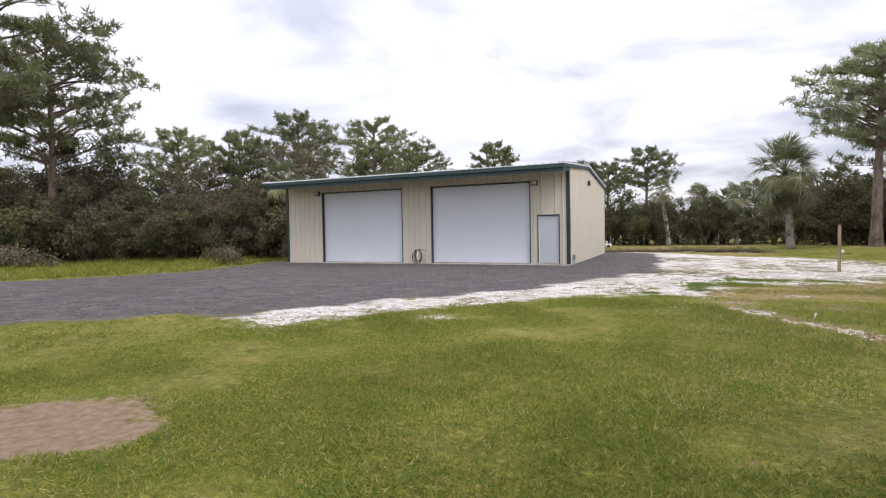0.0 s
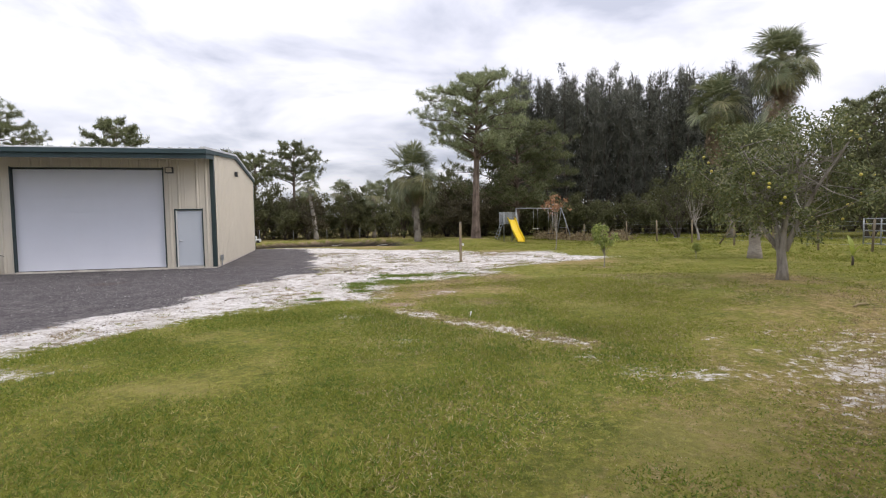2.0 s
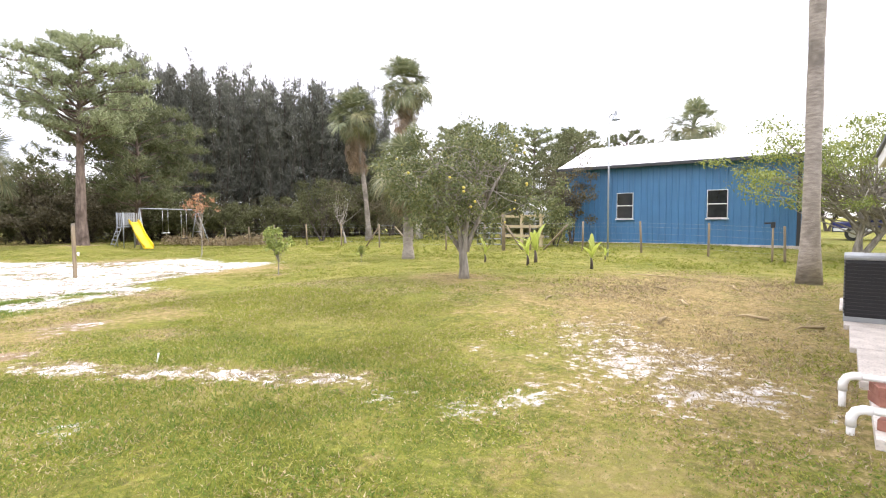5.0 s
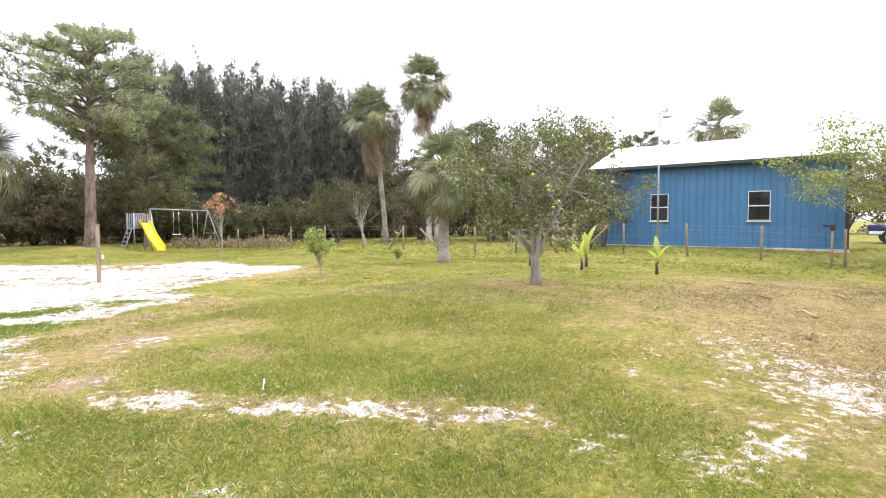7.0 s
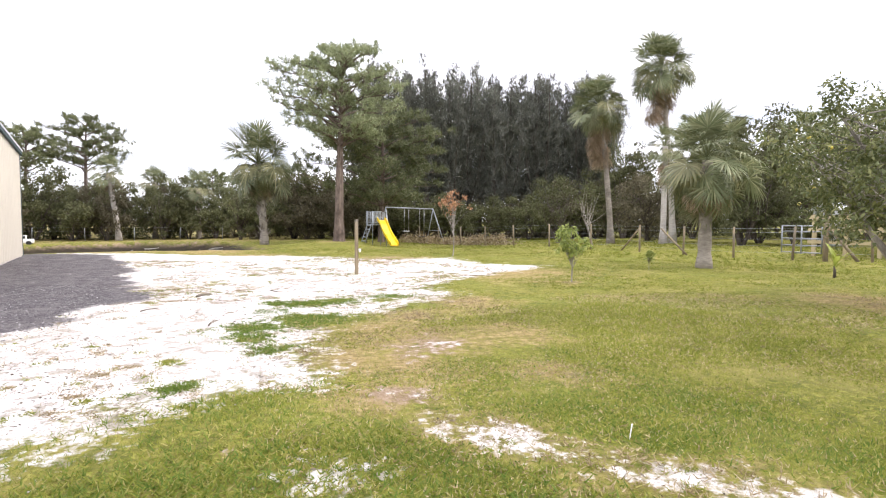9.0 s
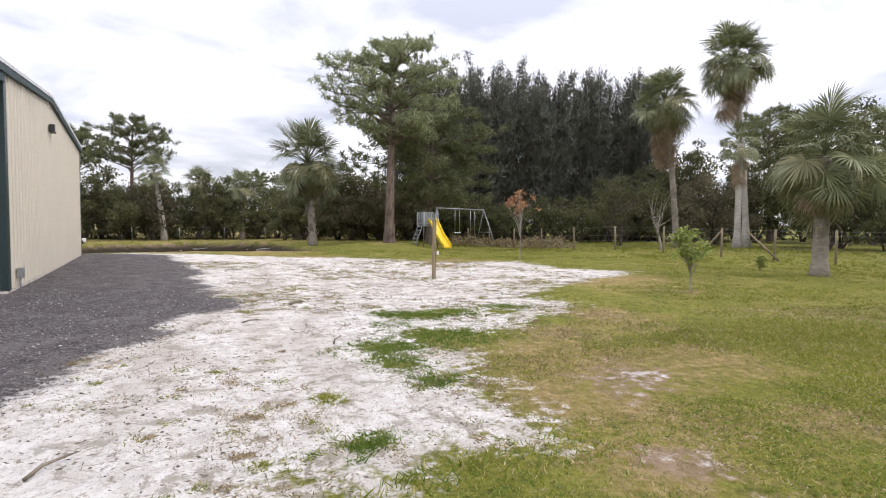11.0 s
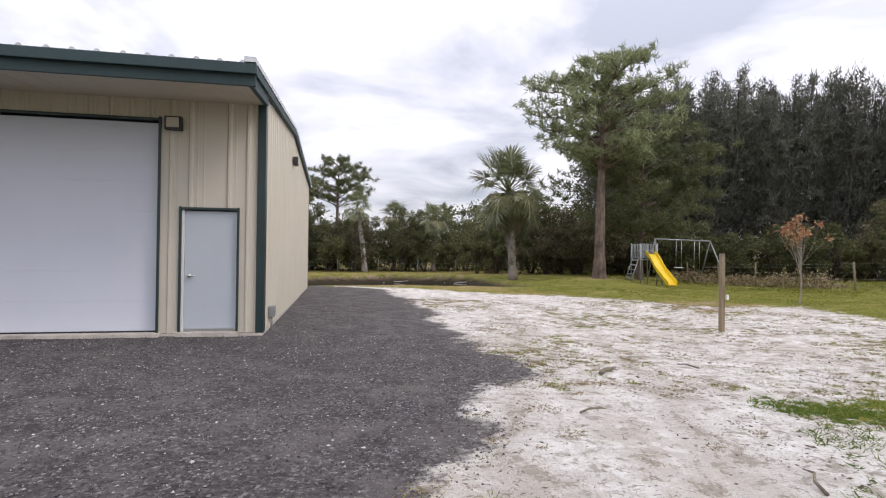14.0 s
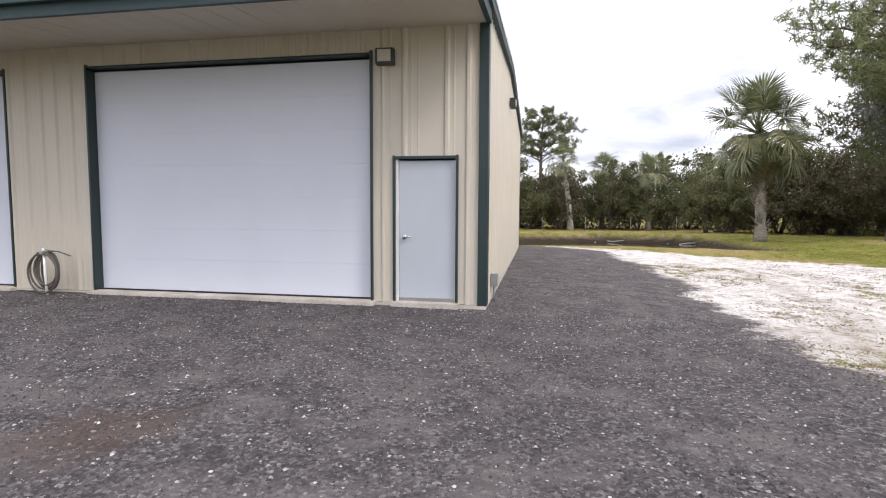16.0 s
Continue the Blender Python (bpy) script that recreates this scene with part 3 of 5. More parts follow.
tagged(new("ground", gm), "patchy green lawn with white sand and dark crushed-asphalt drive", "ground", kind="structure")
w_ob = new("water", np_mesh("water", [(-22, 14, -0.5), (11, 14, -0.5), (11, 26, -0.5), (-22, 26, -0.5)], [(0, 1, 2, 3)], M_WATER))
tagged(w_ob, "still dark water lying in the ditch", "water", kind="structure")

# ---- metal garage ----
gar = thing("metal_garage", 0, 0, 0, "beige ribbed metal garage with dark green trim and white doors", "garage", kind="structure")
GX0, GD, WALL = -14.79, 11.67, 3.93


def ribbed(name, width, z0, z1, mat, pitch=0.305, first=0.15, depth=0.032, top=None):
    """An upright ribbed sheet: runs along x from 0, faces -y, sheet face at y=0; top(x) for a raked head."""
    prof = [(0, 0)]
    x = first
    while x < width - 0.05:
        prof += [(x - 0.045, 0), (x - 0.018, -depth), (x + 0.018, -depth), (x + 0.045, 0)]
        for m in (0.102, 0.203):
            if x + m + 0.03 < width:
                prof += [(x + m - 0.02, 0), (x + m, -0.005), (x + m + 0.02, 0)]
        x += pitch
    prof = sorted([p for p in prof if 0 <= p[0] < width] + [(width, 0)])
    V, F = [], []
    for px, py in prof:
        zt = z1 if top is None else top(px)
        V += [(px, py, z0), (px, py, zt), (px, 0.05, z0), (px, 0.05, zt)]
    for i in range(len(prof) - 1):
        a, b = 4 * i, 4 * i + 4
        F += [(a, b, b + 1, a + 1), (a + 3, b + 3, b + 2, a + 2), (a + 1, b + 1, b + 3, a + 3), (a, a + 2, b + 2, b)]
    e = 4 * (len(prof) - 1)
    F += [(0, 1, 3, 2), (e, e + 2, e + 3, e + 1)]
    return np_mesh(name, V, F, mat)


def roof_z(y):
    return 4.06 + 0.085 * (y + 1.57) if y < 5.05 else 4.06 + 0.085 * 6.62 - 0.085 * (y - 5.05)


BIG, TWO, MAN = (-6.34, -1.647, 3.576), (-12.51, -7.88, 3.576), (-1.327, -0.389, 2.12)
wf = part("wall_front", bm_mesh("wall_front", boxes([(GX0 + .06, TWO[0] - .02, .06, .18, 0, 3.9), (TWO[1] + .02, BIG[0] - .02, .06, .18, 0, 3.9), (BIG[1] + .02, MAN[0] - .02, .06, .18, 0, 3.9),
                                                     (MAN[1] + .02, -.06, .06, .18, 0, 3.9), (TWO[0] - .02, TWO[1] + .02, .06, .18, 3.6, 3.9), (BIG[0] - .02, BIG[1] + .02, .06, .18, 3.6, 3.9), (MAN[0] - .02, MAN[1] + .02, .06, .18, 2.14, 3.9)]), M_BEIGE), gar)
# sheets between the openings, in panels at most 0.915 wide
for x0, x1, z0 in ((GX0, TWO[0], 0.03), (TWO[0], TWO[1], 3.576), (TWO[1], BIG[0], 0.03), (BIG[0], BIG[1], 3.576), (BIG[1], MAN[0], 0.03), (MAN[0], MAN[1], 2.12), (MAN[1], 0.0, 0.03)):
    n = max(1, math.ceil((x1 - x0) / 0.93))
    for i in range(n):
        w = (x1 - x0) / n
        # all ribs fall on one grid of 0.305 along the wall
        f0 = (-0.25 - (x0 + i * w)) % 0.305
        part("wall_panel", ribbed("wall_panel", w, z0, WALL + 0.02, M_BEIGE, first=max(0.046, f0)), wf, loc=(x0 + i * w, 0, 0))
ws = part("wall_side", bm_mesh("wall_side", boxes([(-.18, -.06, .18, GD - .06, 0, 4.0)]), M_BEIGE), gar)
n = 13
for i in range(n):
    w = GD / n
    y0 = i * w
    part("wall_panel", ribbed("wall_panel", w, 0.03, 4.0, M_BEIGE, top=lambda px, y0=y0: roof_z(y0 + px) - 0.06), ws, loc=(0, y0, 0), rot=(0, 0, 90))
wl2 = part("wall_side", bm_mesh("wall_side", boxes([(GX0 + .06, GX0 + .18, .18, GD - .06, 0, 4.0)]), M_BEIGE), gar)
for i in range(n):
    y0 = GD - i * GD / n
    part("wall_panel", ribbed("wall_panel", GD / n, 0.03, 4.0, M_BEIGE, top=lambda px, y0=y0: roof_z(y0 - px) - 0.06), wl2, loc=(GX0, y0, 0), rot=(0, 0, -90))
wb = part("wall_back", bm_mesh("wall_back", boxes([(GX0 + .06, -.06, GD - .18, GD - .06, 0, 4.0)]), M_BEIGE), gar)
for i in range(16):
    w = -GX0 / 16
    part("wall_panel", ribbed("wall_panel", w, 0.03, roof_z(GD) - 0.06, M_BEIGE), wb, loc=(-i * w, GD, 0), rot=(0, 0, 180))
# slab
bpart("slab", M_CONC, gar, GX0 - .02, 0.02, -0.045, GD + .02, -0.3, 0.022, 0.01, "pale concrete floor slab edge")
# roof: two ribbed slopes
for ya, yb in ((-1.6, 5.05), (GD + 0.12, 5.05)):
    L = math.hypot(yb - ya, roof_z(yb) - roof_z(ya))
    ang = math.degrees(math.atan2(roof_z(5.05) - roof_z(ya), abs(yb - ya)))
    nsheet = 16
    for i in range(nsheet):
        w = (-GX0 + 0.16) / nsheet
        me = ribbed("roof_sheet", w, 0, L, M_ROOF, first=0.16)
        o = part("roof_sheet", me, gar)
        if ya < 0:
            o.matrix_local = Matrix.Translation((GX0 - 0.08 + i * w, ya, roof_z(ya) + 0.028)) @ pose(0, 0, 0, -90 + ang)
        else:
            o.matrix_local = Matrix.Translation((GX0 - 0.08 + (i + 1) * w, ya, roof_z(ya) + 0.02)) @ pose(0, 0, 0, 0, 0, 180) @ pose(0, 0, 0, -90 + ang)
bpart("ridge_cap", M_ROOF, gar, GX0 - .09, .09, 4.9, 5.2, 4.60, 4.68, 0.02)
# fascia, gutter, soffit, rake trim
bpart("fascia", M_GREENF, gar, GX0 - .1, .1, -1.62, -1.56, 3.75, 3.96, 0.006, "dark blue-green eave fascia")
bpart("gutter", M_GREENF, gar, GX0 - .12, .12, -1.70, -1.56, 3.90, 4.05, 0.012, "folded blue-green eave gutter")
bm = boxes([(GX0 - .05, .05, -1.56, 0.02, 3.76, 3.80)])
for v in bm.verts:
    if v.co.y > -0.5:
        v.co.z += 0.15
part("soffit", bm_mesh("soffit", bm, M_SOFFIT), gar)
for i in range(38):
    x = GX0 + 0.2 + i * 0.39
    bmj = boxes([(x, x + .012, -1.55, 0.0, 3.757, 3.764)])
    for v in bmj.verts:
        if v.co.y > -0.5:
            v.co.z += 0.15
    part("soffit_rib", bm_mesh("soffit_rib", bmj, M_SOFFIT), gar)
for x0, x1 in ((-.04, .10), (GX0 - .10, GX0 + .04)):
    for ya, yb in ((-1.62, 5.05), (5.05, GD + .14)):
        bm = boxes([(x0, x1, ya, yb, -.13, 0.05)])
        for v in bm.verts:
            v.co.z += roof_z(min(max(v.co.y, -1.6), GD + .1)) if abs(v.co.y - 5.05) > .01 else roof_z(5.05)
        part("rake_trim", bm_mesh("rake_trim", bm, M_GREENF if x0 > -1 else M_GREEN), gar)
        bm = boxes([(x0 - .004, x1 + .012, ya - (.09 if ya < 0 else -.001), yb, 0.0, 0.075)])
        for v in bm.verts:
            v.co.z += roof_z(min(max(v.co.y, -1.6), GD + .1)) if abs(v.co.y - 5.05) > .01 else roof_z(5.05)
        part("roof_edge", bm_mesh("roof_edge", bm, M_ROOF), gar, "pale folded edge of the metal roof")
    # closed end of the overhang
    bm = boxes([(x0 + .03, x1 - .04, -1.56, 0.0, 3.76, 3.98)])
    for v in bm.verts:
        if v.co.y > -.5:
            v.co.z += .14
    part("overhang_end", bm_mesh("overhang_end", bm, M_GREENF), gar)
# corner trims
for x in (-0.10, GX0 - .035):
    bpart("corner_trim", M_GREEN, gar, x, x + .135, -.045, .16, 0.02, WALL, 0.006, "dark green corner trim")
bpart("corner_trim", M_GREEN, gar, -.10, .04, GD - .12, GD + .04, 0.02, roof_z(GD) - .1, 0.006)


def garage_door(x0, x1, top):
    d = part("overhead_door", bm_mesh("overhead_door", boxes([(x0 + .03, x1 - .03, .17, .20, 0.04, top - .04)]), M_WHITE), gar, "closed white overhead garage door")
    n = 7
    h = (top - .10) / n
    for i in range(n):
        bmp = boxes([(x0 + .022, x1 - .022, .125, .17, .06 + i * h + .0006, .06 + (i + 1) * h - .0006)], 0.0015)
        part("door_section", bm_mesh("door_section", bmp, M_WHITE), d)
    bpart("bottom_seal", M_BLACK, d, x0 + .022, x1 - .022, .12, .17, .035, .062, 0.004)
    bpart("jamb", M_GREEN, gar, x0 - .014, x0 + .02, -.042, .175, 0.03, top + .04, 0.004)
    bpart("jamb", M_GREEN, gar, x1 - .02, x1 + .014, -.042, .175, 0.03, top + .04, 0.004)
    bpart("door_head", M_GREEN, gar, x0 - .012, x1 + .012, -.040, .174, top - .012, top + .014, 0.004)
    bpart("threshold", M_CONC, gar, x0 - .05, x1 + .05, -.16, .06, -.05, .045, 0.012)


garage_door(*BIG)
garage_door(*TWO)
# walk-in door
x0, x1, top = MAN
dr = bpart("entry_door", M_ENTRY, gar, x0 + .075, x1 - .04, .03, .075, .055, top - .05, 0.004, "closed pale grey steel entry door")
bpart("jamb", M_GREEN, gar, x0 - .005, x0 + .03, -.042, .10, .03, top + .02, 0.004)
bpart("jamb", M_GREEN, gar, x1 - .03, x1 + .005, -.042, .10, .03, top + .02, 0.004)
bpart("door_head", M_GREEN, gar, x0 - .005, x1 + .005, -.040, .10, top - .03, top + .010, 0.004)
bpart("inner_frame", M_TRIMW, gar, x0 + .03, x0 + .072, .0, .09, .05, top - .03, 0.004)
bpart("inner_frame", M_TRIMW, gar, x1 - .04, x1 - .03, .0, .09, .05, top - .03)
bpart("threshold", M_CONC, gar, x0 - .02, x1 + .02, -.12, .08, -.04, .05, 0.01)
bpart("kick_strip", M_STEEL, dr, x0 + .08, x1 - .045, .015, .03, .055, .10, 0.003)
hz = 0.98
knob = bmesh.new()
bmesh.ops.create_cone(knob, cap_ends=True, segments=16, radius1=.035, radius2=.032, depth=.015, matrix=pose(x0 + .15, .022, hz, 90))
bmesh.ops.create_cone(knob, cap_ends=True, segments=10, radius1=.013, radius2=.013, depth=.05, matrix=pose(x0 + .15, 0.0, hz, 90))
bmesh.ops.create_cone(knob, cap_ends=True, segments=10, radius1=.012, radius2=.009, depth=.12, matrix=pose(x0 + .20, -.022, hz, 0, 90))
bmesh.ops.create_uvsphere(knob, u_segments=10, v_segments=6, radius=.016, matrix=pose(x0 + .145, -.022, hz))
part("door_handle", bm_mesh("door_handle", knob, M_STEEL, True), dr, "chrome lever handle")


def flood_light(x, y, z, rz):
    f = thing("flood_light", x, y, z, "small beige flood light box on the garage wall", "light", "garage wall lights", rz=rz)
    bpart("housing", M_DARK, f, -.13, .13, -.12, 0, -.11, .11, 0.015)
    bpart("lens", M_SOFFIT, f, -.095, .095, -.135, -.115, -.075, .085, 0.006)
    bpart("mount", M_DARK, f, -.04, .04, -.02, .05, -.05, .05, 0.004)
    return f


flood_light(-1.42, -0.03, 3.50, 0)
flood_light(-12.75, -0.03, 3.55, 0)
flood_light(0.04, 5.0, 3.80, 90)
# meter stub by the corner
st = thing("conduit_box", 0.07, 0.75, 0, "small grey utility box against the garage wall", "utility box")
bpart("box", M_GALV, st, -.04, .06, -.07, .07, .20, .40, 0.008)
part("conduit", tube_mesh("conduit", [(0.0, 0, -.1), (0.0, 0, .25)], .02, M_GALV), st)
# ---- trees and plants ----
GOLD = 2.39996


def unit(az, el):
    return np.array((math.cos(az) * math.cos(el), math.sin(az) * math.cos(el), math.sin(el)))


def bent(p, d, length, rng, n=5, lift=0.0, wob=0.12):
    """Points along a limb that starts at p, goes along d and curves by lift."""
    pts = [np.array(p, float)]
    d = np.array(d, float)
    for i in range(n):
        d = d + np.array((rng.normal() * wob, rng.normal() * wob, lift / n + rng.normal() * wob * 0.5))
        d /= np.linalg.norm(d)
        pts.append(pts[-1] + d * length / n)
    return pts


def at_frac(pts, f):
    s = f * (len(pts) - 1)
    i = min(int(s), len(pts) - 2)
    return pts[i] + (pts[i + 1] - pts[i]) * (s - i)


def scatter(rng, n, c, r):
    v = rng.normal(size=(n, 3))
    v /= np.linalg.norm(v, axis=1)[:, None]
    return np.asarray(c) + v * (np.asarray(r) * rng.random((n, 1)) ** 0.45)


def pine_meshes(seed, H, R, z0, limbs=30, tuft=0.34, per=22, mat=None, r0=0.26, subs=8, top=0.93, deep=0.6, bare=0.3, rise=0.25):
    """Pine: bare trunk, crooked limbs that carry flat sprays of needle tufts in tiers, with gaps between, over a domed crown."""
    rng = np.random.default_rng(seed)
    wood, ndl = Cloud(), Cloud()
    trunk = [np.array((0.15 * math.sin(3 * f + seed), 0.12 * math.sin(4 * f + seed), f * H * top - (0.15 if f == 0 else 0))) for f in np.linspace(0, 1, 9)]
    wood.tube(trunk, [r0 * 1.35] + [r0 * (1 - 0.80 * f ** 1.2) for f in np.linspace(0.1, 1, 8)], 9)
    zc, rz = (z0 + H) / 2, (H - z0) / 2
    for i in range(limbs):
        up = 1 - (1 + deep) * (i + 0.5) / limbs
        az = i * GOLD + rng.uniform(-.3, .3)
        hr = R * math.sqrt(max(0.03, 1 - up * up)) * (rng.uniform(0.86, 1.08) if i % 4 else rng.uniform(0.4, 0.65)) * (1 + 0.13 * math.sin(3 * az + seed))
        tip = np.array((hr * math.cos(az), hr * math.sin(az), zc + rz * up * rng.uniform(0.86, 1.0)))
        L = hr + 0.4
        p = at_frac(trunk, min(0.98, max(0.3, (tip[2] - 0.25 - rise * hr) / (H * top))))
        mid = (p + tip) / 2 + np.array((0, 0, 0.06 * hr)) + rng.normal(size=3) * 0.10 * math.sqrt(hr)
        lim = [p, (p + mid) / 2 + rng.normal(size=3) * .07, mid, (mid + tip) / 2 + rng.normal(size=3) * .10, tip]
        wood.tube(lim, [r0 * .28, r0 * .22, r0 * .15, r0 * .09, r0 * .03], 5)
        for j in range(subs):
            f = bare + (1 - bare) * (j + rng.uniform(0.2, 1.0)) / subs
            o = at_frac(lim, min(1.0, f))
            side = az + (1 if j % 2 else -1) * rng.uniform(0.3, 1.25)
            Ls = (0.30 + 0.24 * L * (1.1 - 0.55 * f)) * rng.uniform(0.6, 1.2)
            sub = bent(o, unit(side, radians(rng.uniform(0, 34))), Ls, rng, 2, 0.25, 0.15)
            wood.tube(sub, [r0 * .07, r0 * .05, r0 * .02], 3)
            for q in (0.45, 0.8, 1.0):
                c = at_frac(sub, q) + rng.normal(size=3) * np.array((.12, .12, .05))
                w = rng.normal(size=(per, 3)) + np.array((0, 0, 0.5))
                ndl.blades(np.repeat(c[None], per, 0) + rng.normal(size=(per, 3)) * 0.07, w, rng.uniform(0.6, 1.15, per) * tuft, 0.052, rng)
    return wood.mesh("trunk", M_BARKP), ndl.mesh("crown", mat or M_PINE)


def casuarina_meshes(seed, H, R):
    """Several upright leaders, each a full feathery plume with a rounded, slightly nodding tip."""
    rng = np.random.default_rng(seed)
    wood, ndl = Cloud(), Cloud()
    trunk = [np.array((0.25 * math.sin(2 * f + seed), 0.2 * math.sin(3 * f), f * H * .9 - 0.1)) for f in np.linspace(0, 1, 9)]
    wood.tube(trunk, [0.28 * (1 - 0.9 * f) + 0.01 for f in np.linspace(0, 1, 9)], 7)
    for s in range(8):
        a = s * GOLD + seed
        z0 = H * rng.uniform(0.06, 0.5) if s else 0.06 * H
        top = H * rng.uniform(0.70, 0.97) if s else H
        r = R * rng.uniform(0.3, 0.72) if s else 0.0
        p0 = at_frac(trunk, min(0.95, z0 / (H * .9)))
        tipd = rng.uniform(-.35, .35, 2)
        lead = [p0, p0 + np.array((r * .6 * math.cos(a), r * .6 * math.sin(a), (top - z0) * .3)), np.array((r * math.cos(a), r * math.sin(a), z0 + (top - z0) * .68)), np.array((r * 1.05 * math.cos(a) + tipd[0], r * 1.05 * math.sin(a) + tipd[1], top))]
        wood.tube(lead, [0.09, 0.07, 0.04, 0.01], 4)
        for i in range(20):
            f = 0.95 * (i + rng.random()) / 20
            p = at_frac(lead, f)
            L = (0.42 + 1.1 * (1 - f) ** 0.5) * rng.uniform(0.65, 1.2) * R / 2.9
            d = unit(i * GOLD + s, radians(rng.uniform(20, 62)))
            n = 66
            q = rng.uniform(0.0, 1.0, n)
            base = p + d * (q * L)[:, None] + rng.normal(size=(n, 3)) * (0.16 + 0.12 * (1 - f)) * np.array((1, 1, 1.4))
            w = rng.normal(size=(n, 3)) * 0.45 + np.array((0, 0, .55)) + 0.25 * d
            ndl.blades(base, w, rng.uniform(0.3, 0.75, n), rng.uniform(0.04, 0.085, n), rng, 0.12)
    return wood.mesh("trunk", M_BARKD), ndl.mesh("crown", M_CAS)


def leaf_tree_meshes(seed, H, R, z0, mat, bark, leaf=0.16, clumps=46, per=80, stems=3, r0=0.09, fork=0.0, squash=0.75, spread=0.62, tris=2):
    """Broadleaf tree or shrub: stems, limbs, and clumps of leaves of uneven size round the limb ends."""
    rng = np.random.default_rng(seed)
    wood, lv = Cloud(), Cloud()
    tips = []
    for s in range(stems):
        a = s * 6.283 / stems + rng.uniform(-.5, .5)
        st = bent((0.05 * math.cos(a), 0.05 * math.sin(a), fork - 0.1), unit(a, radians(rng.uniform(58, 82)) if stems > 1 else radians(88)), H * rng.uniform(0.5, 0.72), rng, 5, 0.2, 0.10)
        wood.tube(st, [r0 * (1.25 if k == 0 else 1) * (1 - 0.72 * k / 5) for k in range(6)], 6)
        nb = max(2, clumps // stems)
        for i in range(nb):
            f = rng.uniform(max(0.15, z0 / H), 1.0)
            p = at_frac(st, f)
            tgt = scatter(rng, 1, (0, 0, (z0 + H) / 2), (R, R, (H - z0) / 2))[0]
            tgt[:2] *= 1 + 0.25 * math.sin(3 * math.atan2(tgt[1], tgt[0]) + seed)
            mid = (p + tgt) / 2 + rng.normal(size=3) * 0.15 * R * 0.3
            wood.tube([p, mid, tgt], [r0 * 0.3, r0 * 0.18, r0 * 0.06], 3)
            tips.append(tgt)
    for c in tips:
        k = int(per * rng.uniform(0.5, 1.5))
        rr = spread * R * rng.uniform(0.22, 0.5)
        b = scatter(rng, k, c, (rr, rr, rr * squash))
        b = b[b[:, 2] > 0.03]
        w = rng.normal(size=(len(b), 3)) + np.array((0, 0, -0.15))
        lv.blades(b, w, rng.uniform(0.6, 1.25, len(b)) * leaf, rng.uniform(0.3, 0.55, len(b)) * leaf * (1.5 if tris == 1 else 1), rng, 0.15, tris)
    return wood.mesh("trunk", bark), lv.mesh("crown", mat)


def fan_frond(seed, stalk, blade, mat, droop, segs=30, spread=270, tilt=35, cup=0.3):
    """A costapalmate frond on its stalk: many narrow folded segments, the blade bent down from the stalk, tips hanging. It grows along +x from the origin."""
    rng = np.random.default_rng(seed)
    c = Cloud()
    pts = [np.array((stalk * f, 0, -0.10 * droop * stalk * f * f)) for f in np.linspace(0, 1, 4)]
    c.tube(pts, [0.026, 0.02, 0.016, 0.012], 4)
    o = pts[-1]
    ct, st_ = math.cos(radians(tilt)), math.sin(radians(tilt))
    V, F = [], []
    for i in range(segs):
        a = radians((i + 0.5) / segs * spread - spread / 2) + rng.uniform(-.05, .05)
        L = blade * (0.70 + 0.30 * math.cos(a * 0.6)) * rng.uniform(0.82, 1.1)
        d = np.array((math.cos(a) * ct, math.sin(a), -math.cos(a) * st_ + cup * abs(math.sin(a)) * 0.5))
        d /= np.linalg.norm(d)
        s_ = np.array((-math.sin(a) * ct, math.cos(a), math.sin(a) * st_)) * (blade * math.radians(spread) / segs * 0.20)
        hang = droop * rng.uniform(0.6, 1.4)
        m = o + d * L * 0.5 - np.array((0, 0, hang * 0.05 * L))
        q = o + d * L * 0.78 - np.array((0, 0, hang * 0.20 * L))
        e = o + d * L * (1 - 0.15 * min(1, hang)) - np.array((0, 0, hang * 0.52 * L))
        k = len(V)
        V += [o, m - s_, m + s_, q - s_ * .55, q + s_ * .55, e]
        F += [(k, k + 1, k + 2), (k + 1, k + 3, k + 4), (k + 1, k + 4, k + 2), (k + 3, k + 5, k + 4)]
    c.add(np.array(V), F)
    return c.mesh("frond", mat)


FROND_UP = [fan_frond(3 + i, 1.05, 0.80, M_PALM, 0.22 + 0.16 * i, tilt=8 + 12 * i) for i in range(3)]
FROND_LOW = [fan_frond(9 + i, 1.15, 0.85, M_PALMY if i == 2 else M_PALM, 0.65 + 0.25 * i, tilt=26 + 12 * i) for i in range(3)]
FROND_DEAD = [fan_frond(19 + i, 0.75, 0.95, M_DEAD, 0.9, spread=120, tilt=15) for i in range(2)]


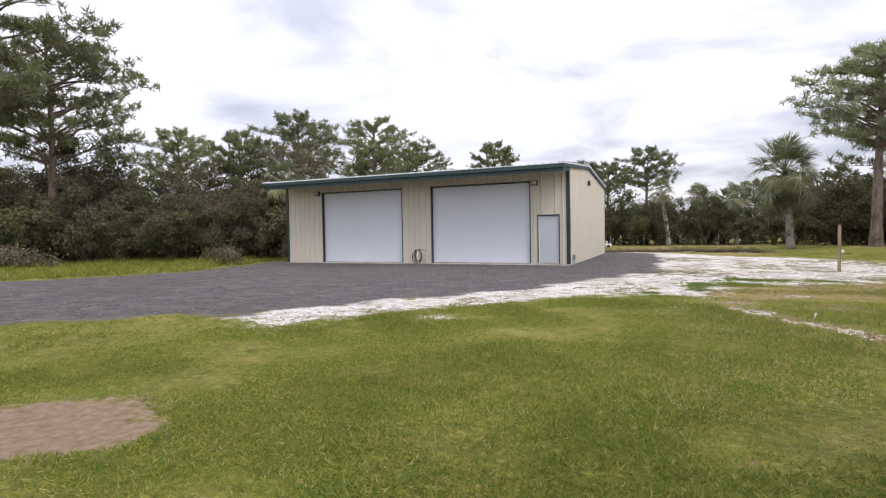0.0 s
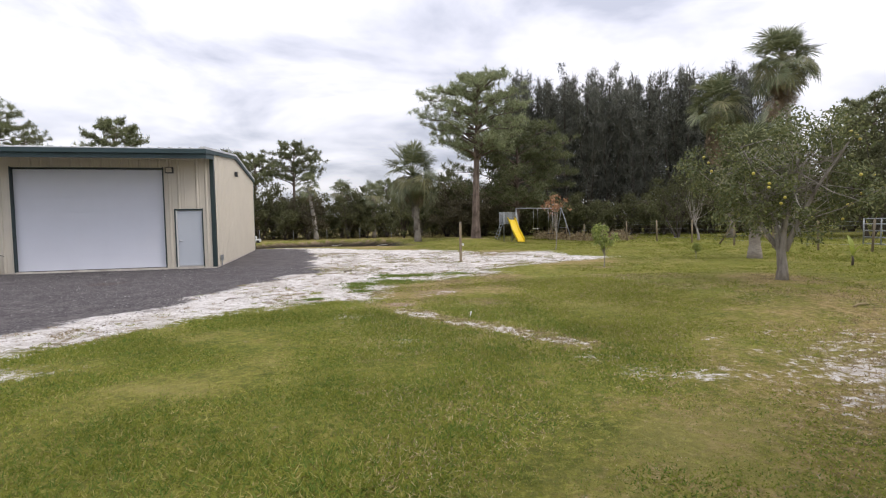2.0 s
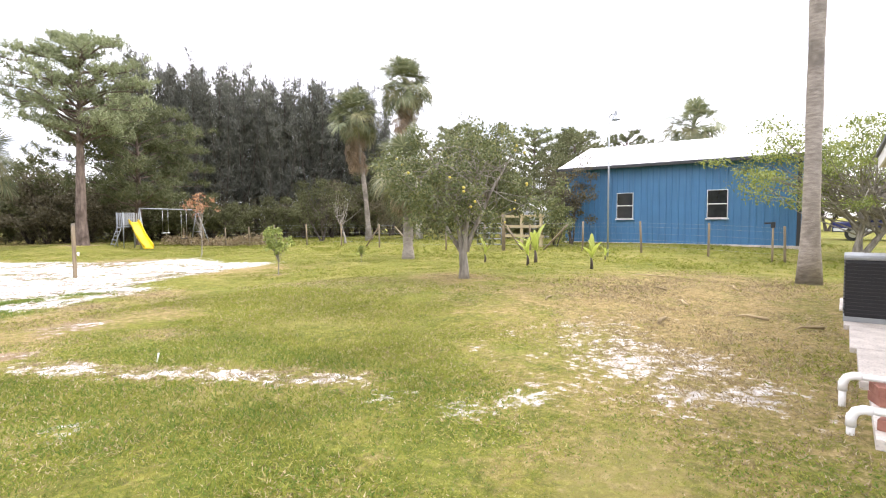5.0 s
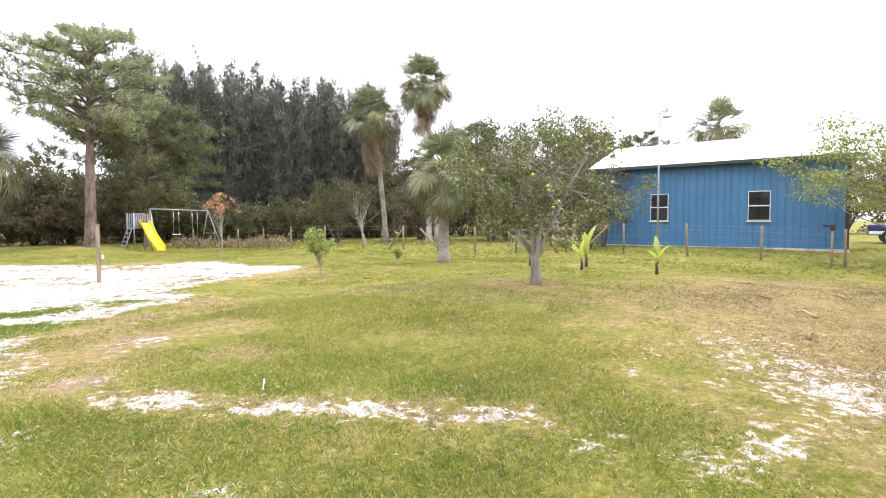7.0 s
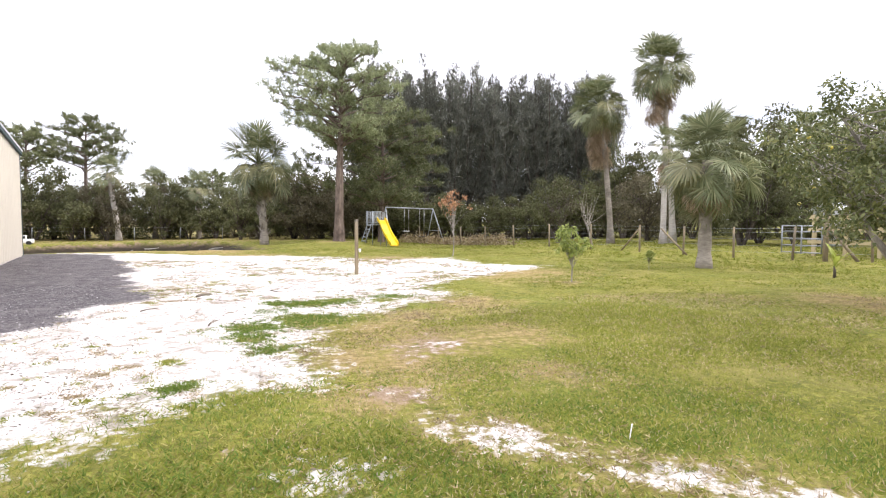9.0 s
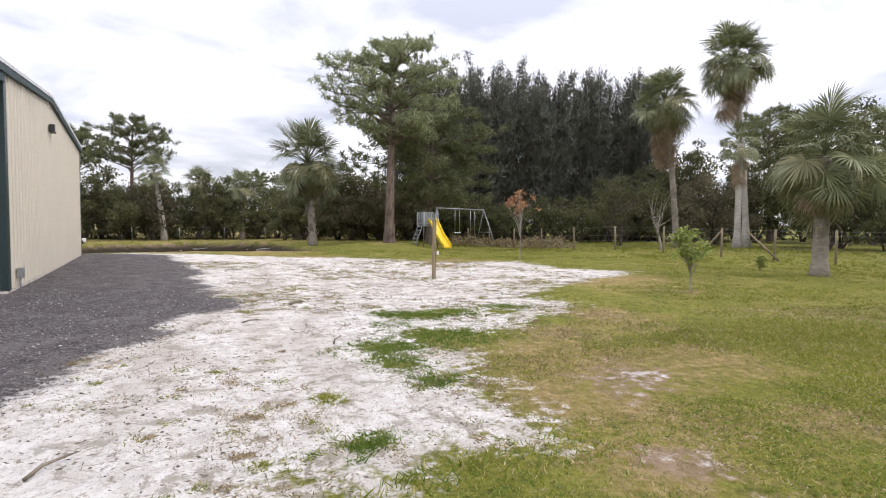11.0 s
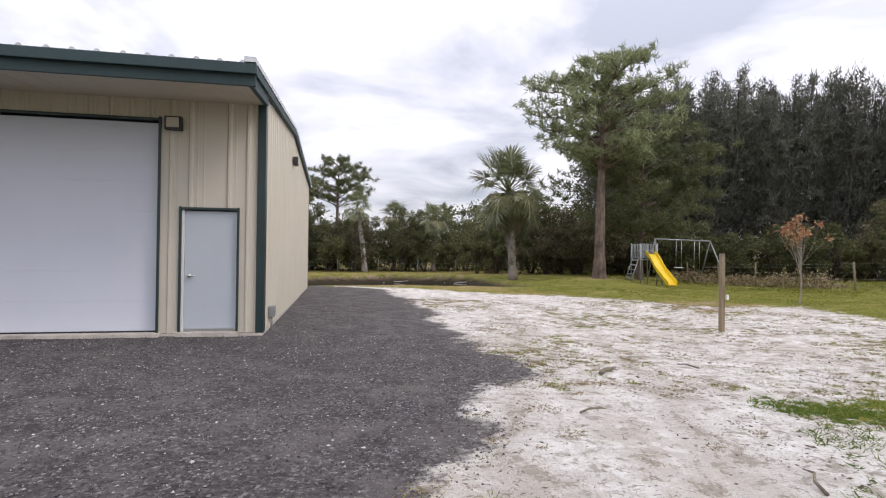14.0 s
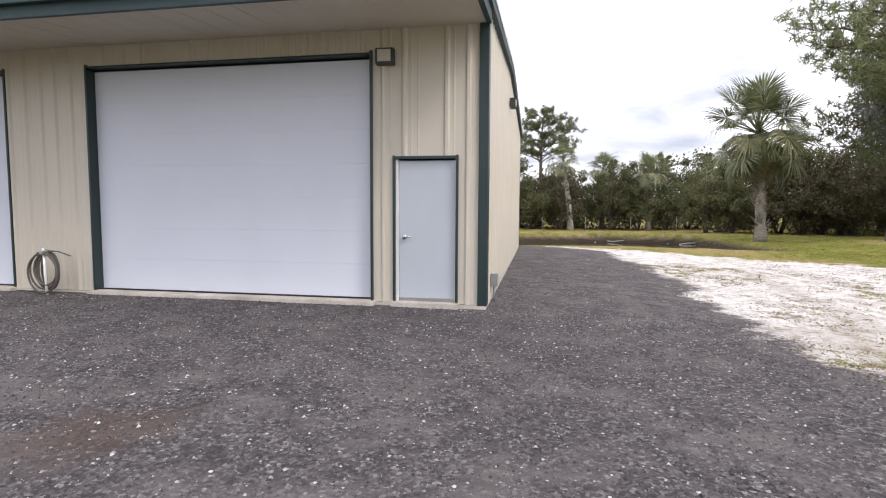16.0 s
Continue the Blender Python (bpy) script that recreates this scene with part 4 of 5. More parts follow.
def fan_palm(x, y, H, size, seed, label, trunk_r=0.2, n=44, dead=6, bark=None, skirt=0.0, lean=(0, 0), boots=False, flare=1.35, low=-38):
    """H: height of the trunk's head; size scales the fronds."""
    rng = np.random.default_rng(seed)
    t = thing("fan_palm", x, y, g1(x, y), label, "palm tree", "palms in the yard")
    c = Cloud()
    k = 14
    pts = [np.array((lean[0] * (i / k) ** 1.4, lean[1] * (i / k) ** 1.4, H * i / k - (0.15 if i == 0 else 0))) for i in range(k + 1)]
    c.tube(pts, [trunk_r * (flare if i == 0 else (flare * 0.5 + 0.5 if i == 1 else 1)) * (1 - 0.12 * i / k) * (1 + 0.05 * math.sin(i * 2.1 + seed)) for i in range(k + 1)], 12)
    me = c.mesh("trunk", bark or M_BARKPALM)
    me.polygons.foreach_set("use_smooth", [True] * len(me.polygons))
    part("trunk", me, t)
    if boots:
        b = Cloud()
        for i in range(110):
            f = rng.uniform(0.12, 0.98)
            p = at_frac(pts, f)
            a = i * GOLD
            d = unit(a, radians(rng.uniform(40, 65)))
            q = p + np.array((math.cos(a), math.sin(a), 0)) * trunk_r * 0.8
            b.tube([q, q + d * 0.16, q + d * rng.uniform(0.26, 0.42)], [0.045, 0.04, 0.018], 4)
        part("bark_sheath", b.mesh("bark_sheath", M_BOOT), t, "grey sheath of broken frond bases")
    head = pts[-1]
    for i in range(n):
        f = (i + 0.5) / n
        el = 84 - (84 - low) * f ** 0.9 + rng.uniform(-12, 12)
        me = FROND_UP[i % 3] if f + rng.uniform(-.25, .25) < 0.5 else FROND_LOW[i % 3]
        o = part("frond", me, t)
        o.matrix_local = Matrix.Translation(head + np.array((0, 0, 0.25 * (1 - f) - 0.25 * f))) @ pose(0, 0, 0, rng.uniform(-30, 30), -el, math.degrees(i * GOLD)) @ Matrix.Scale(size * rng.uniform(0.62, 1.1), 4)
    for i in range(dead):
        f = rng.random()
        o = part("dead_frond", FROND_DEAD[i % 2], t, "hanging brown dead frond")
        o.matrix_local = Matrix.Translation(head + np.array((0, 0, -0.3 - skirt * f))) @ pose(0, 0, 0, rng.uniform(-20, 20), rng.uniform(46, 86), math.degrees(i * GOLD * 1.3)) @ Matrix.Scale(size * rng.uniform(0.7, 0.95), 4)
    return t


def tree(name, meshes, x, y, label, category="tree", group="", rz=0.0, scale=1.0, rot=0):
    t = thing(name, x, y, g1(x, y), label, category, group, rz=rz)
    part("trunk", meshes[0], t)
    part("crown", meshes[1], t)
    t.scale = (scale, scale, scale)
    return t


# hero pine and its neighbours
tree("pine_tree", pine_meshes(5, 12.1, 3.65, 5.4, 58, 0.37, 16, M_PINEY, 0.30, 9, deep=0.8, bare=0.4, rise=0.16), 15.08, 16.93, "tall slash pine with an open rounded bright green crown", "pine tree", "pines")
tree("pine_tree", pine_meshes(8, 9.4, 5.0, 1.9, 50, 0.40, 24, M_PINE, 0.22, 10, deep=0.8, bare=0.3, rise=0.2), 19.6, 20.5, "spreading dark green pine behind the swing set", "pine tree", "pines", 40)
pA, pB, pC = pine_meshes(11, 12.5, 3.9, 6.2, 34, 0.42, 20, bare=0.4), pine_meshes(12, 13.5, 5.2, 4.2, 46, 0.46, 20, bare=0.4), pine_meshes(13, 11.0, 2.6, 6.2, 24, 0.42, 20, subs=7, bare=0.4)
for i, (m, x, y, s, r) in enumerate(((pB, -30.7, -2.6, 1.06, 0), (pB, -30.8, -6.6, 1.32, 110), (pC, -26.5, 8.5, 0.86, 40), (pA, -24.2, 12.5, 0.92, 60), (pB, -25.0, 26.0, 1.0, 200), (pA, -20.5, 27.0, 0.86, 120), (pC, -14.2, 33.0, 1.03, 10), (pC, -6.0, 40.0, 0.88, 80),
                                     (pA, 0.8, 46.0, 0.92, 30), (pC, -3.5, 45.0, 0.9, 190), (pC, 12.5, 50.0, 0.66, 300), (pA, -35.0, 10.0, 0.85, 70), (pC, -19.0, 16.0, 0.85, 210), (pA, 50, 6, 0.8, 0), (pA, 46.0, 12.0, 0.85, 90), (pC, 49, 1.5, 0.86, 40), (pB, 56, -1.0, 0.72, 100))):
    tree("pine_tree", m, x, y, "tall pine with open needle clusters standing in the woods", "pine tree", "pines", r, s)

# windbreak of casuarinas
cas = [casuarina_meshes(40 + i, 16.6 + (i % 2), 2.9 + 0.25 * i) for i in range(4)]
rr = random.Random(7)
for i in range(23):
    f = i / 22
    x, y = 23.6 + 18.0 * f + rr.uniform(-.4, .4) + (i % 2) * 0.9, 33.2 - 13.8 * f + rr.uniform(-.4, .4) + (i % 2) * 1.4
    tree("casuarina_tree", cas[i % 4], x, y, "tall dark feathery casuarina in a dense windbreak row", "tree", "casuarina windbreak", rr.uniform(0, 360), rr.uniform(0.92, 1.08) * (1.04 - 0.20 * f))

# woods all round the back
woods = [leaf_tree_meshes(60, 6.2, 2.6, 0.3, M_SHRUB, M_BARKD, 0.19, 62, 118, 4, tris=1), leaf_tree_meshes(61, 5.2, 2.8, 0.1, M_SHRUBB, M_BARKD, 0.18, 62, 118, 5, tris=1), leaf_tree_meshes(62, 7.6, 2.8, 1.2, M_SHRUB, M_BARKD, 0.19, 66, 112, 2, 0.13, tris=1),
         leaf_tree_meshes(63, 4.0, 2.4, 0.0, M_SHRUB, M_BARKD, 0.17, 55, 118, 6, 0.06, tris=1), leaf_tree_meshes(64, 8.2, 2.6, 1.0, M_SHRUBB, M_BARKD, 0.18, 66, 110, 2, 0.13, tris=1)]
LABELS = ["dense dull green tree in the woods", "brownish green bushy tree in the woods", "taller green broadleaf tree in the woods", "low dense green shrub at the wood's edge", "tall brownish tree with thin foliage"]
spots = []
for f in np.linspace(0, 1, 13):      # west woods, front edge then rows behind
    spots += [(-17.5 - 22 * f, 5.0 - 14.5 * f, (3, 1, 1)), (-19.5 - 22 * f, 8.5 - 13 * f, (0, 1, 4)), (-22.5 - 22 * f, 13 - 12 * f, (2, 4, 4))]
for f in np.linspace(0, 1, 13):      # north woods beyond the ditch
    spots += [(-16 + 33 * f, 40.5 - 2.0 * f, (3, 1, 0)), (-17 + 35 * f, 43.5 - 2.5 * f, (0, 1, 0))]
for f in np.linspace(0, 1, 8):       # behind the garage
    spots += [(-24 + 14 * f, 24 + 13 * f, (0, 2, 4))]
for f in np.linspace(0, 1, 9):       # under the pines and along the windbreak
    spots += [(12.5 + 10 * f, 29.5 - 1.5 * f, (0, 3, 1)), (23 + 15 * f, 28.0 - 12.5 * f, (3, 1, 3))]
for f in np.linspace(0, 1, 7):       # east side
    spots += [(40 + 12 * f, 15 - 22 * f, (0, 2, 0)), (45 + 12 * f, 18 - 20 * f, (2, 2, 4))]
for f in np.linspace(0, 1, 4):
    spots += [(62 + 2 * f, -8 - 26 * f, (2, 0, 4))]
for k, (x, y, kinds) in enumerate(spots):
    j = kinds[rr.randrange(3)]
    x, y = x + rr.uniform(-1, 1), y + rr.uniform(-.9, .9)
    tree("woodland_tree", woods[j], x, y, LABELS[j], "tree", "trees of the woods", rr.uniform(0, 360), rr.uniform(0.8, 1.08))

# palms
fan_palm(18.86, -4.77, 3.35, 1.0, 1, "cabbage palm with a full fan crown and grey trunk", 0.2, 72, 22, low=-60)
fan_palm(28.8, 7.44, 8.3, 1.2, 2, "tall washingtonia palm with a skirt of dead fronds", 0.17, 70, 52, None, 2.2, lean=(-.55, .63), flare=1.7, low=-42)
fan_palm(30.5, 4.4, 10.1, 1.22, 3, "tallest washingtonia palm with pale flared trunk", 0.16, 74, 48, M_BARKPALE, 1.9, lean=(-.5, .7), flare=1.7, low=-42)
fan_palm(29.06, 4.0, 5.4, 0.75, 4, "pale trunked fan palm beside the tallest palm", 0.16, 30, 12, M_BARKPALE, 1.2, flare=1.7)
fan_palm(11.2, 20.2, 5.1, 1.5, 5, "cabbage palm with shaggy boots at the ditch bank", 0.24, 70, 14, boots=True, lean=(-0.35, 0), low=-58)
fan_palm(3.3, 37.7, 5.6, 0.95, 6, "leaning slender cabbage palm beyond the ditch", 0.22, 36, 8, M_BARKPALE, lean=(-0.7, 0), low=-45)
fan_palm(9.6, 38.5, 4.6, 1.0, 7, "cabbage palm at the edge of the woods", 0.22, 40, 6, low=-45)
fan_palm(42.1, -10.0, 7.2, 1.3, 8, "round-headed palm rising behind the blue building", 0.2, 64, 6, low=-62)
fan_palm(17.72, -17.65, 10.2, 1.1, 9, "tall smooth grey palm trunk beside the lawn", 0.17, 34, 4, flare=1.6)
fan_palm(-18.4, 4.0, 4.6, 1.1, 10, "brown-booted cabbage palm beside the garage", 0.26, 34, 18, M_BOOT, 1.6, boots=True)
fan_palm(-7.0, 38.5, 3.9, 1.0, 11, "cabbage palm at the edge of the woods", 0.22, 34, 4)
fan_palm(6.2, 41.0, 5.2, 1.0, 12, "cabbage palm deep in the woods", 0.22, 34, 4)
fan_palm(14.5, 37.0, 4.2, 1.0, 13, "cabbage palm at the edge of the woods", 0.22, 34, 4)

# citrus with fruit
cit = leaf_tree_meshes(70, 3.65, 1.75, 0.85, M_CIT, M_BARKC, 0.088, 110, 125, 5, 0.055, fork=0.72, squash=0.9, spread=0.5)
ct = tree("citrus_tree", cit, 13.2, -11.4, "bushy citrus tree with small orange fruit", "citrus tree", rz=25)
stump = tube_mesh("lower_trunk", [(0, 0, -.1), (0.02, 0, .25), (-.02, .02, .6), (0, 0, .8)], [.14, .105, .09, .085], M_BARKC)
part("lower_trunk", stump, ct, "pale lichened trunk")
fb = bmesh.new()
bmesh.ops.create_icosphere(fb, subdivisions=2, radius=0.03)
fruit = bm_mesh("fruit", fb, M_FRUIT, True)
for i in range(24):
    a, el = rr.uniform(0, 6.283), rr.uniform(-1.0, 0.7)
    p = unit(a, el) * np.array((1.6, 1.6, 1.25)) * rr.uniform(0.85, 1.02) + np.array((0, 0, 2.2))
    part("fruit", fruit, ct, loc=p)

# young trees and small plants
sap = leaf_tree_meshes(71, 1.38, 0.40, 0.62, M_LIME, M_BARKC, 0.12, 34, 26, 1, 0.022)
tree("citrus_sapling", sap, 12.6, -5.18, "young citrus sapling with bright lime leaves", "sapling", "saplings on the lawn")
tree("citrus_sapling", sap, 16.8, -4.3, "tiny sapling on the lawn", "sapling", "saplings on the lawn", 60, 0.42)
tree("citrus_sapling", leaf_tree_meshes(72, 2.9, 0.75, 1.7, M_RUSSET, M_BARKC, 0.13, 26, 16, 1, 0.03), 15.7, 5.0, "thin sapling with russet dying leaves", "sapling", "saplings on the lawn")
tree("bare_tree", leaf_tree_meshes(73, 3.2, 1.4, 1.5, M_CIT, M_BARKC, 0.09, 16, 8, 1, 0.075), 24.4, 5.0, "nearly bare small tree by the fence", "tree")
tree("young_tree", leaf_tree_meshes(74, 4.3, 2.2, 1.0, M_SHRUB, M_BARKD, 0.16, 60, 60, 3, 0.07), 26.5, 9.5, "low green tree beyond the fence", "tree")
tree("feathery_tree", leaf_tree_meshes(75, 4.9, 4.9, 1.6, M_LIME, M_BARKC, 0.12, 140, 120, 3, 0.12, squash=0.35, spread=0.4), 26.3, -18.6, "wide feathery light green tree beside the blue building", "tree")
tree("building_shrub", leaf_tree_meshes(76, 4.6, 1.5, 0.5, M_SHRUBB, M_BARKD, 0.13, 70, 60, 4, 0.05), 28.2, -7.4, "thin brownish tree against the blue building", "tree")
tree("building_shrub", leaf_tree_meshes(77, 2.3, 1.05, 0.2, M_CIT, M_BARKD, 0.11, 60, 70, 4, 0.03), 26.6, -7.3, "rounded dull green bush by the fence", "shrub")
for i, (x, y, s) in enumerate(((31.5, 1.0, 1.0), (35.6, 2.2, 1.0), (33, 8.0, 0.9), (36, 3.5, 1.1), (38, -3.0, 1.15), (34.2, -2.7, 0.38), (35.0, -1.2, 0.36), (33.6, -0.6, 0.5))):
    tree("woodland_tree", woods[(0, 3, 1, 2, 0, 3, 3, 3)[i]], x, y, LABELS[(0, 3, 1, 2, 0, 3, 3, 3)[i]], "tree", "trees of the woods", i * 70, s)


def big_leaf(seed, L, W):
    rng = np.random.default_rng(seed)
    V, F = [], []
    n = 9
    for i in range(n + 1):
        f = i / n
        w = W * math.sin(math.pi * (0.06 + 0.92 * f)) ** 0.7 / 2
        cx, cz = L * f, 0.55 * L * (f - 0.8 * f * f)
        V += [(cx, -w, cz + 0.25 * w + rng.uniform(-.01, .01)), (cx, 0, cz), (cx, w, cz + 0.25 * w + rng.uniform(-.01, .01))]
    for i in range(n):
        a = 3 * i
        F += [(a, a + 3, a + 4, a + 1), (a + 1, a + 4, a + 5, a + 2)]
    return np_mesh("leaf", V, F, M_BANANA)


LEAVES = [big_leaf(i, 0.75 + 0.12 * i, 0.17 + 0.015 * i) for i in range(3)]
for i, (x, y, s) in enumerate(((17.9, -10.5, 1.0), (19.0, -10.2, 1.25), (17.5, -12.7, 0.95), (18.9, -8.3, 0.85), (20.7, -11.9, 0.5))):
    b = thing("banana_plant", x, y, g1(x, y), "young banana plant with broad yellow-green leaves", "plant", "banana plants")
    part("stem", tube_mesh("stem", [(0, 0, -.05), (0.02, 0, .2), (0, .02, .42)], [.06, .05, .03], M_BARKD), b)
    for k in range(4):
        o = part("leaf", LEAVES[k % 3], b)
        o.matrix_local = Matrix.Translation((0, 0, .34 + 0.03 * k)) @ pose(0, 0, 0, 0, -(72, 42, 58, 26)[k], 47 * i + 144 * k)
    b.scale = (s * .8, s * .8, s * .8)

# ---- blue building ----
bb = thing("blue_building", 29.5, -6.5, 0.33, "blue ribbed metal building with a white roof", "building", kind="structure")
bb.matrix_world = pose(29.5, -6.5, 0.30)
BW, BH = 10.25, 3.8     # runs along -y
wB = part("wall", bm_mesh("wall", boxes([(.06, 8, -BW, 0, -.3, BH)]), M_BLUE), bb)
WINS = ((-2.75, -3.52, 1.24, 2.47), (-6.82, -7.62, 1.24, 2.47))
for i in range(12):
    w = BW / 12
    part("wall_panel", ribbed("wall_panel", w, .03, BH, M_BLUE, first=.15), wB, loc=(0, -i * w, 0), rot=(0, 0, -90))
for i in range(9):
    w = 8 / 9
    part("wall_panel", ribbed("wall_panel", w, .03, BH, M_BLUE, first=.15), wB, loc=(i * w, -BW, 0), rot=(0, 0, 0))
bpart("foundation", M_CONC, bb, -.06, 8.05, -BW - .06, .06, -.4, .06, .01, "pale concrete footing strip")
for ya, yb, za, zb in WINS:
    wn_ = bpart("window", M_TRIMW, bb, -.055, .03, yb - .015, ya + .015, za - .015, zb + .015, .006, "white framed sash window")
    for k in (0, 1):
        h = (zb - za) / 2
        bpart("pane", M_GLASS, wn_, -.066, -.054, yb + .012, ya - .012, za + k * h + .012, za + (k + 1) * h - .012)
    bpart("meeting_rail", M_TRIMW, wn_, -.075, -.05, yb, ya, (za + zb) / 2 - .022, (za + zb) / 2 + .022, .004)
    bpart("sill", M_TRIMW, wn_, -.11, -.03, yb - .07, ya + .07, za - .07, za - .03, .006)
for sgn in (0, 1):
    for i in range(12):
        w = (BW + .6) / 12
        me = ribbed("roof_sheet", w, 0, 4.55, M_BROOF, first=.16)
        o = part("roof_sheet", me, bb)
        if sgn == 0:
            o.matrix_local = Matrix.Translation((-.4, .3 - i * w, BH + .02)) @ pose(0, 0, 0, 0, 0, -90) @ pose(0, 0, 0, -90 + 19)
        else:
            o.matrix_local = Matrix.Translation((8.2, -BW - .3 + i * w, BH + .02)) @ pose(0, 0, 0, 0, 0, 90) @ pose(0, 0, 0, -90 + 19)
bpart("eave_trim", M_DARK, bb, -.46, -.30, -BW - .32, .32, BH - .12, BH + .03, .01, "dark eave gutter")
bpart("corner_trim", M_DARK, bb, -.05, .10, -BW - .06, -BW + .08, .03, BH, .006)
part("gable", np_mesh("gable", [(0.06, -BW, BH), (7.9, -BW, BH), (3.9, -BW, BH + 1.35), (0.06, -BW + .15, BH), (7.9, -BW + .15, BH), (3.9, -BW + .15, BH + 1.35)], [(0, 1, 2), (3, 5, 4)], M_BLUE), bb)

# yard lamp on its pole
lx, ly = 21.9, -11.55
lp = thing("yard_lamp", lx, ly, g1(lx, ly), "slim grey pole with a white yard lamp on top", "street lamp")
part("pole", tube_mesh("pole", [(0, 0, -.1), (0, 0, 2.5), (0, 0, 4.95)], [.035, .03, .025], M_GALV), lp)
part("arm", tube_mesh("arm", [(0, 0, 4.9), (-.02, -.08, 5.0), (-.03, -.22, 4.98)], .018, M_GALV), lp)
hb = bmesh.new()
bmesh.ops.create_cone(hb, cap_ends=True, segments=18, radius1=.16, radius2=.09, depth=.16, matrix=pose(-.03, -.24, 4.86))
part("shade", bm_mesh("shade", hb, M_GALV), lp, "pale grey lamp shade")
cb = bmesh.new()
bmesh.ops.create_cone(cb, cap_ends=True, segments=14, radius1=.06, radius2=.045, depth=.16, matrix=pose(-.03, -.24, 5.02))
part("photocell", bm_mesh("photocell", cb, M_GALV), lp)

# post with a tap in the sand
px, py = 9.4, 0.6
po = thing("wooden_post", px, py, g1(px, py), "weathered wooden post with a white tap in sand", "post")
bpart("post", M_WOOD, po, -.045, .045, -.045, .045, -.3, 1.68, .012)
part("pipe", tube_mesh("pipe", [(.0, .065, -.1), (.0, .065, .70), (.05, .02, .76), (.10, -.03, .74)], .015, M_PVC), po, "white standpipe")
bpart("tap", M_PVC, po, .07, .12, -.07, -.01, .68, .79, .012)

# ---- swing set ----
sw = thing("swing_set", 17.4, 16.2, g1(17.4, 16.2), "grey steel swing set with a yellow plastic slide", "swing set")


def tub(name, a, b, r=.03, mat=None, label="", parent=None):
    return part(name, tube_mesh(name, [a, tuple((np.array(a) + np.array(b)) / 2), b], r, mat or M_GALV, 8), parent or sw, label)


A0, A1 = np.array((0.5, 0.1, 2.45)), np.array((4.6, 1.05, 2.42))
tub("top_bar", tuple(A0), tuple(A1), .04)
ax = (A1 - A0) / np.linalg.norm(A1 - A0)
sd = np.array((ax[1], -ax[0], 0))
for s in (1, -1):
    tub("leg", tuple(A1), tuple(A1 + sd * s * 0.95 + ax * .25 - np.array((0, 0, 2.5))), .032)
    tub("leg", tuple(A0), tuple(A0 + sd * s * 0.55 - np.array((0, 0, 2.5))), .032)
tub("cross_brace", tuple(A1 + sd * .55 + ax * .15 - np.array((0, 0, 1.5))), tuple(A1 - sd * .55 + ax * .15 - np.array((0, 0, 1.5))), .022)
bpart("deck", M_GALV, sw, -.65, .35, -.4, .55, 1.30, 1.36, .01, "grey platform deck")
for x in (-.63, .33):
    for y in (-.38, .53):
        tub("post", (x, y, -.1), (x, y, 2.2), .03)
for y in (-.38, .53):
    for z in (1.45, 1.8, 2.15):
        tub("guard_rail", (-.63, y, z), (.0 if y < 0 else .33, y, z), .02)
    for k in range(9):
        bpart("guard_slat", M_GALV, sw, -.60 + .10 * k, -.55 + .10 * k, y - .01, y + .01, 1.40, 2.15, .003)
for k in range(4):
    tub("guard_bar", (-.63, -.3 + .25 * k, 1.36), (-.63, -.3 + .25 * k, 2.15), .012)
for y in (-.25, .35):
    tub("ladder_rail", (-.65, y, 1.4), (-1.2, y, -.1), .024)
for k in range(6):
    f = (k + .5) / 6
    tub("ladder_step", (-.65 - .55 * f, -.25, 1.4 - 1.45 * f), (-.65 - .55 * f, .35, 1.4 - 1.45 * f), .03)
# slide: trough with raised sides, running down towards the lawn
sl, n = [], 12
F = []
dv, nv = np.array((.02, -1.9)), np.array((1.0, .02))
for i in range(n + 1):
    f = i / n
    z = 1.62 - 1.60 * f + (0.10 * math.sin(f * 9) * (1 - f)) + (0.09 * max(0, f - .86) / .14)
    c = np.array((-.06, -.38)) + dv * f
    for o, dz in ((-.29, .18), (-.26, .19), (-.22, .0), (.22, .0), (.26, .19), (.29, .18), (.27, -.05), (-.27, -.05)):
        sl.append((*(c + nv * o), z + dz))
for i in range(n):
    for j in range(8):
        k = (j + 1) % 8
        F.append((8 * i + j, 8 * i + k, 8 * i + 8 + k, 8 * i + 8 + j))
me = np_mesh("slide", sl, F, M_YELLOW)
part("slide", me, sw, "bright yellow plastic slide")
for f, hz_ in ((.42, .9), (.75, .5)):
    p = A0 + (A1 - A0) * f
    for s in (-.2, .2):
        q = p + ax * s
        tub("chain", (*q[:2], q[2]), (*q[:2], hz_), .012, M_STEEL)
    o = bpart("swing_seat", M_BLACK if f > .6 else M_TRIMW, sw, -.24, .24, -.08, .08, -.02, .02, .012)
    o.location = (p[0], p[1], hz_)

# ---- fences ----
FL = [(22.2, 19.5), (22.5, 9.0), (23.2, 1.0), (23.9, -5.0), (24.7, -19.0)]
fence = thing("wire_fence", 0, 0, 0, "wire fence on thin weathered wooden posts", "fence")
pm = tube_mesh("post", [(0, 0, -.3), (0, 0, .6), (.01, 0, 1.22)], [.045, .042, .04], M_WOOD, 7)
pts = []
for (ax_, ay_), (bx_, by_) in zip(FL, FL[1:]):
    L = math.hypot(bx_ - ax_, by_ - ay_)
    k = max(1, round(L / 2.35))
    pts += [(ax_ + (bx_ - ax_) * i / k, ay_ + (by_ - ay_) * i / k) for i in range(k)]
for x, y in pts:
    part("post", pm, fence, loc=(x, y, g1(x, y)), rot=(rr.uniform(-3, 3), rr.uniform(-3, 3), rr.uniform(0, 90)))
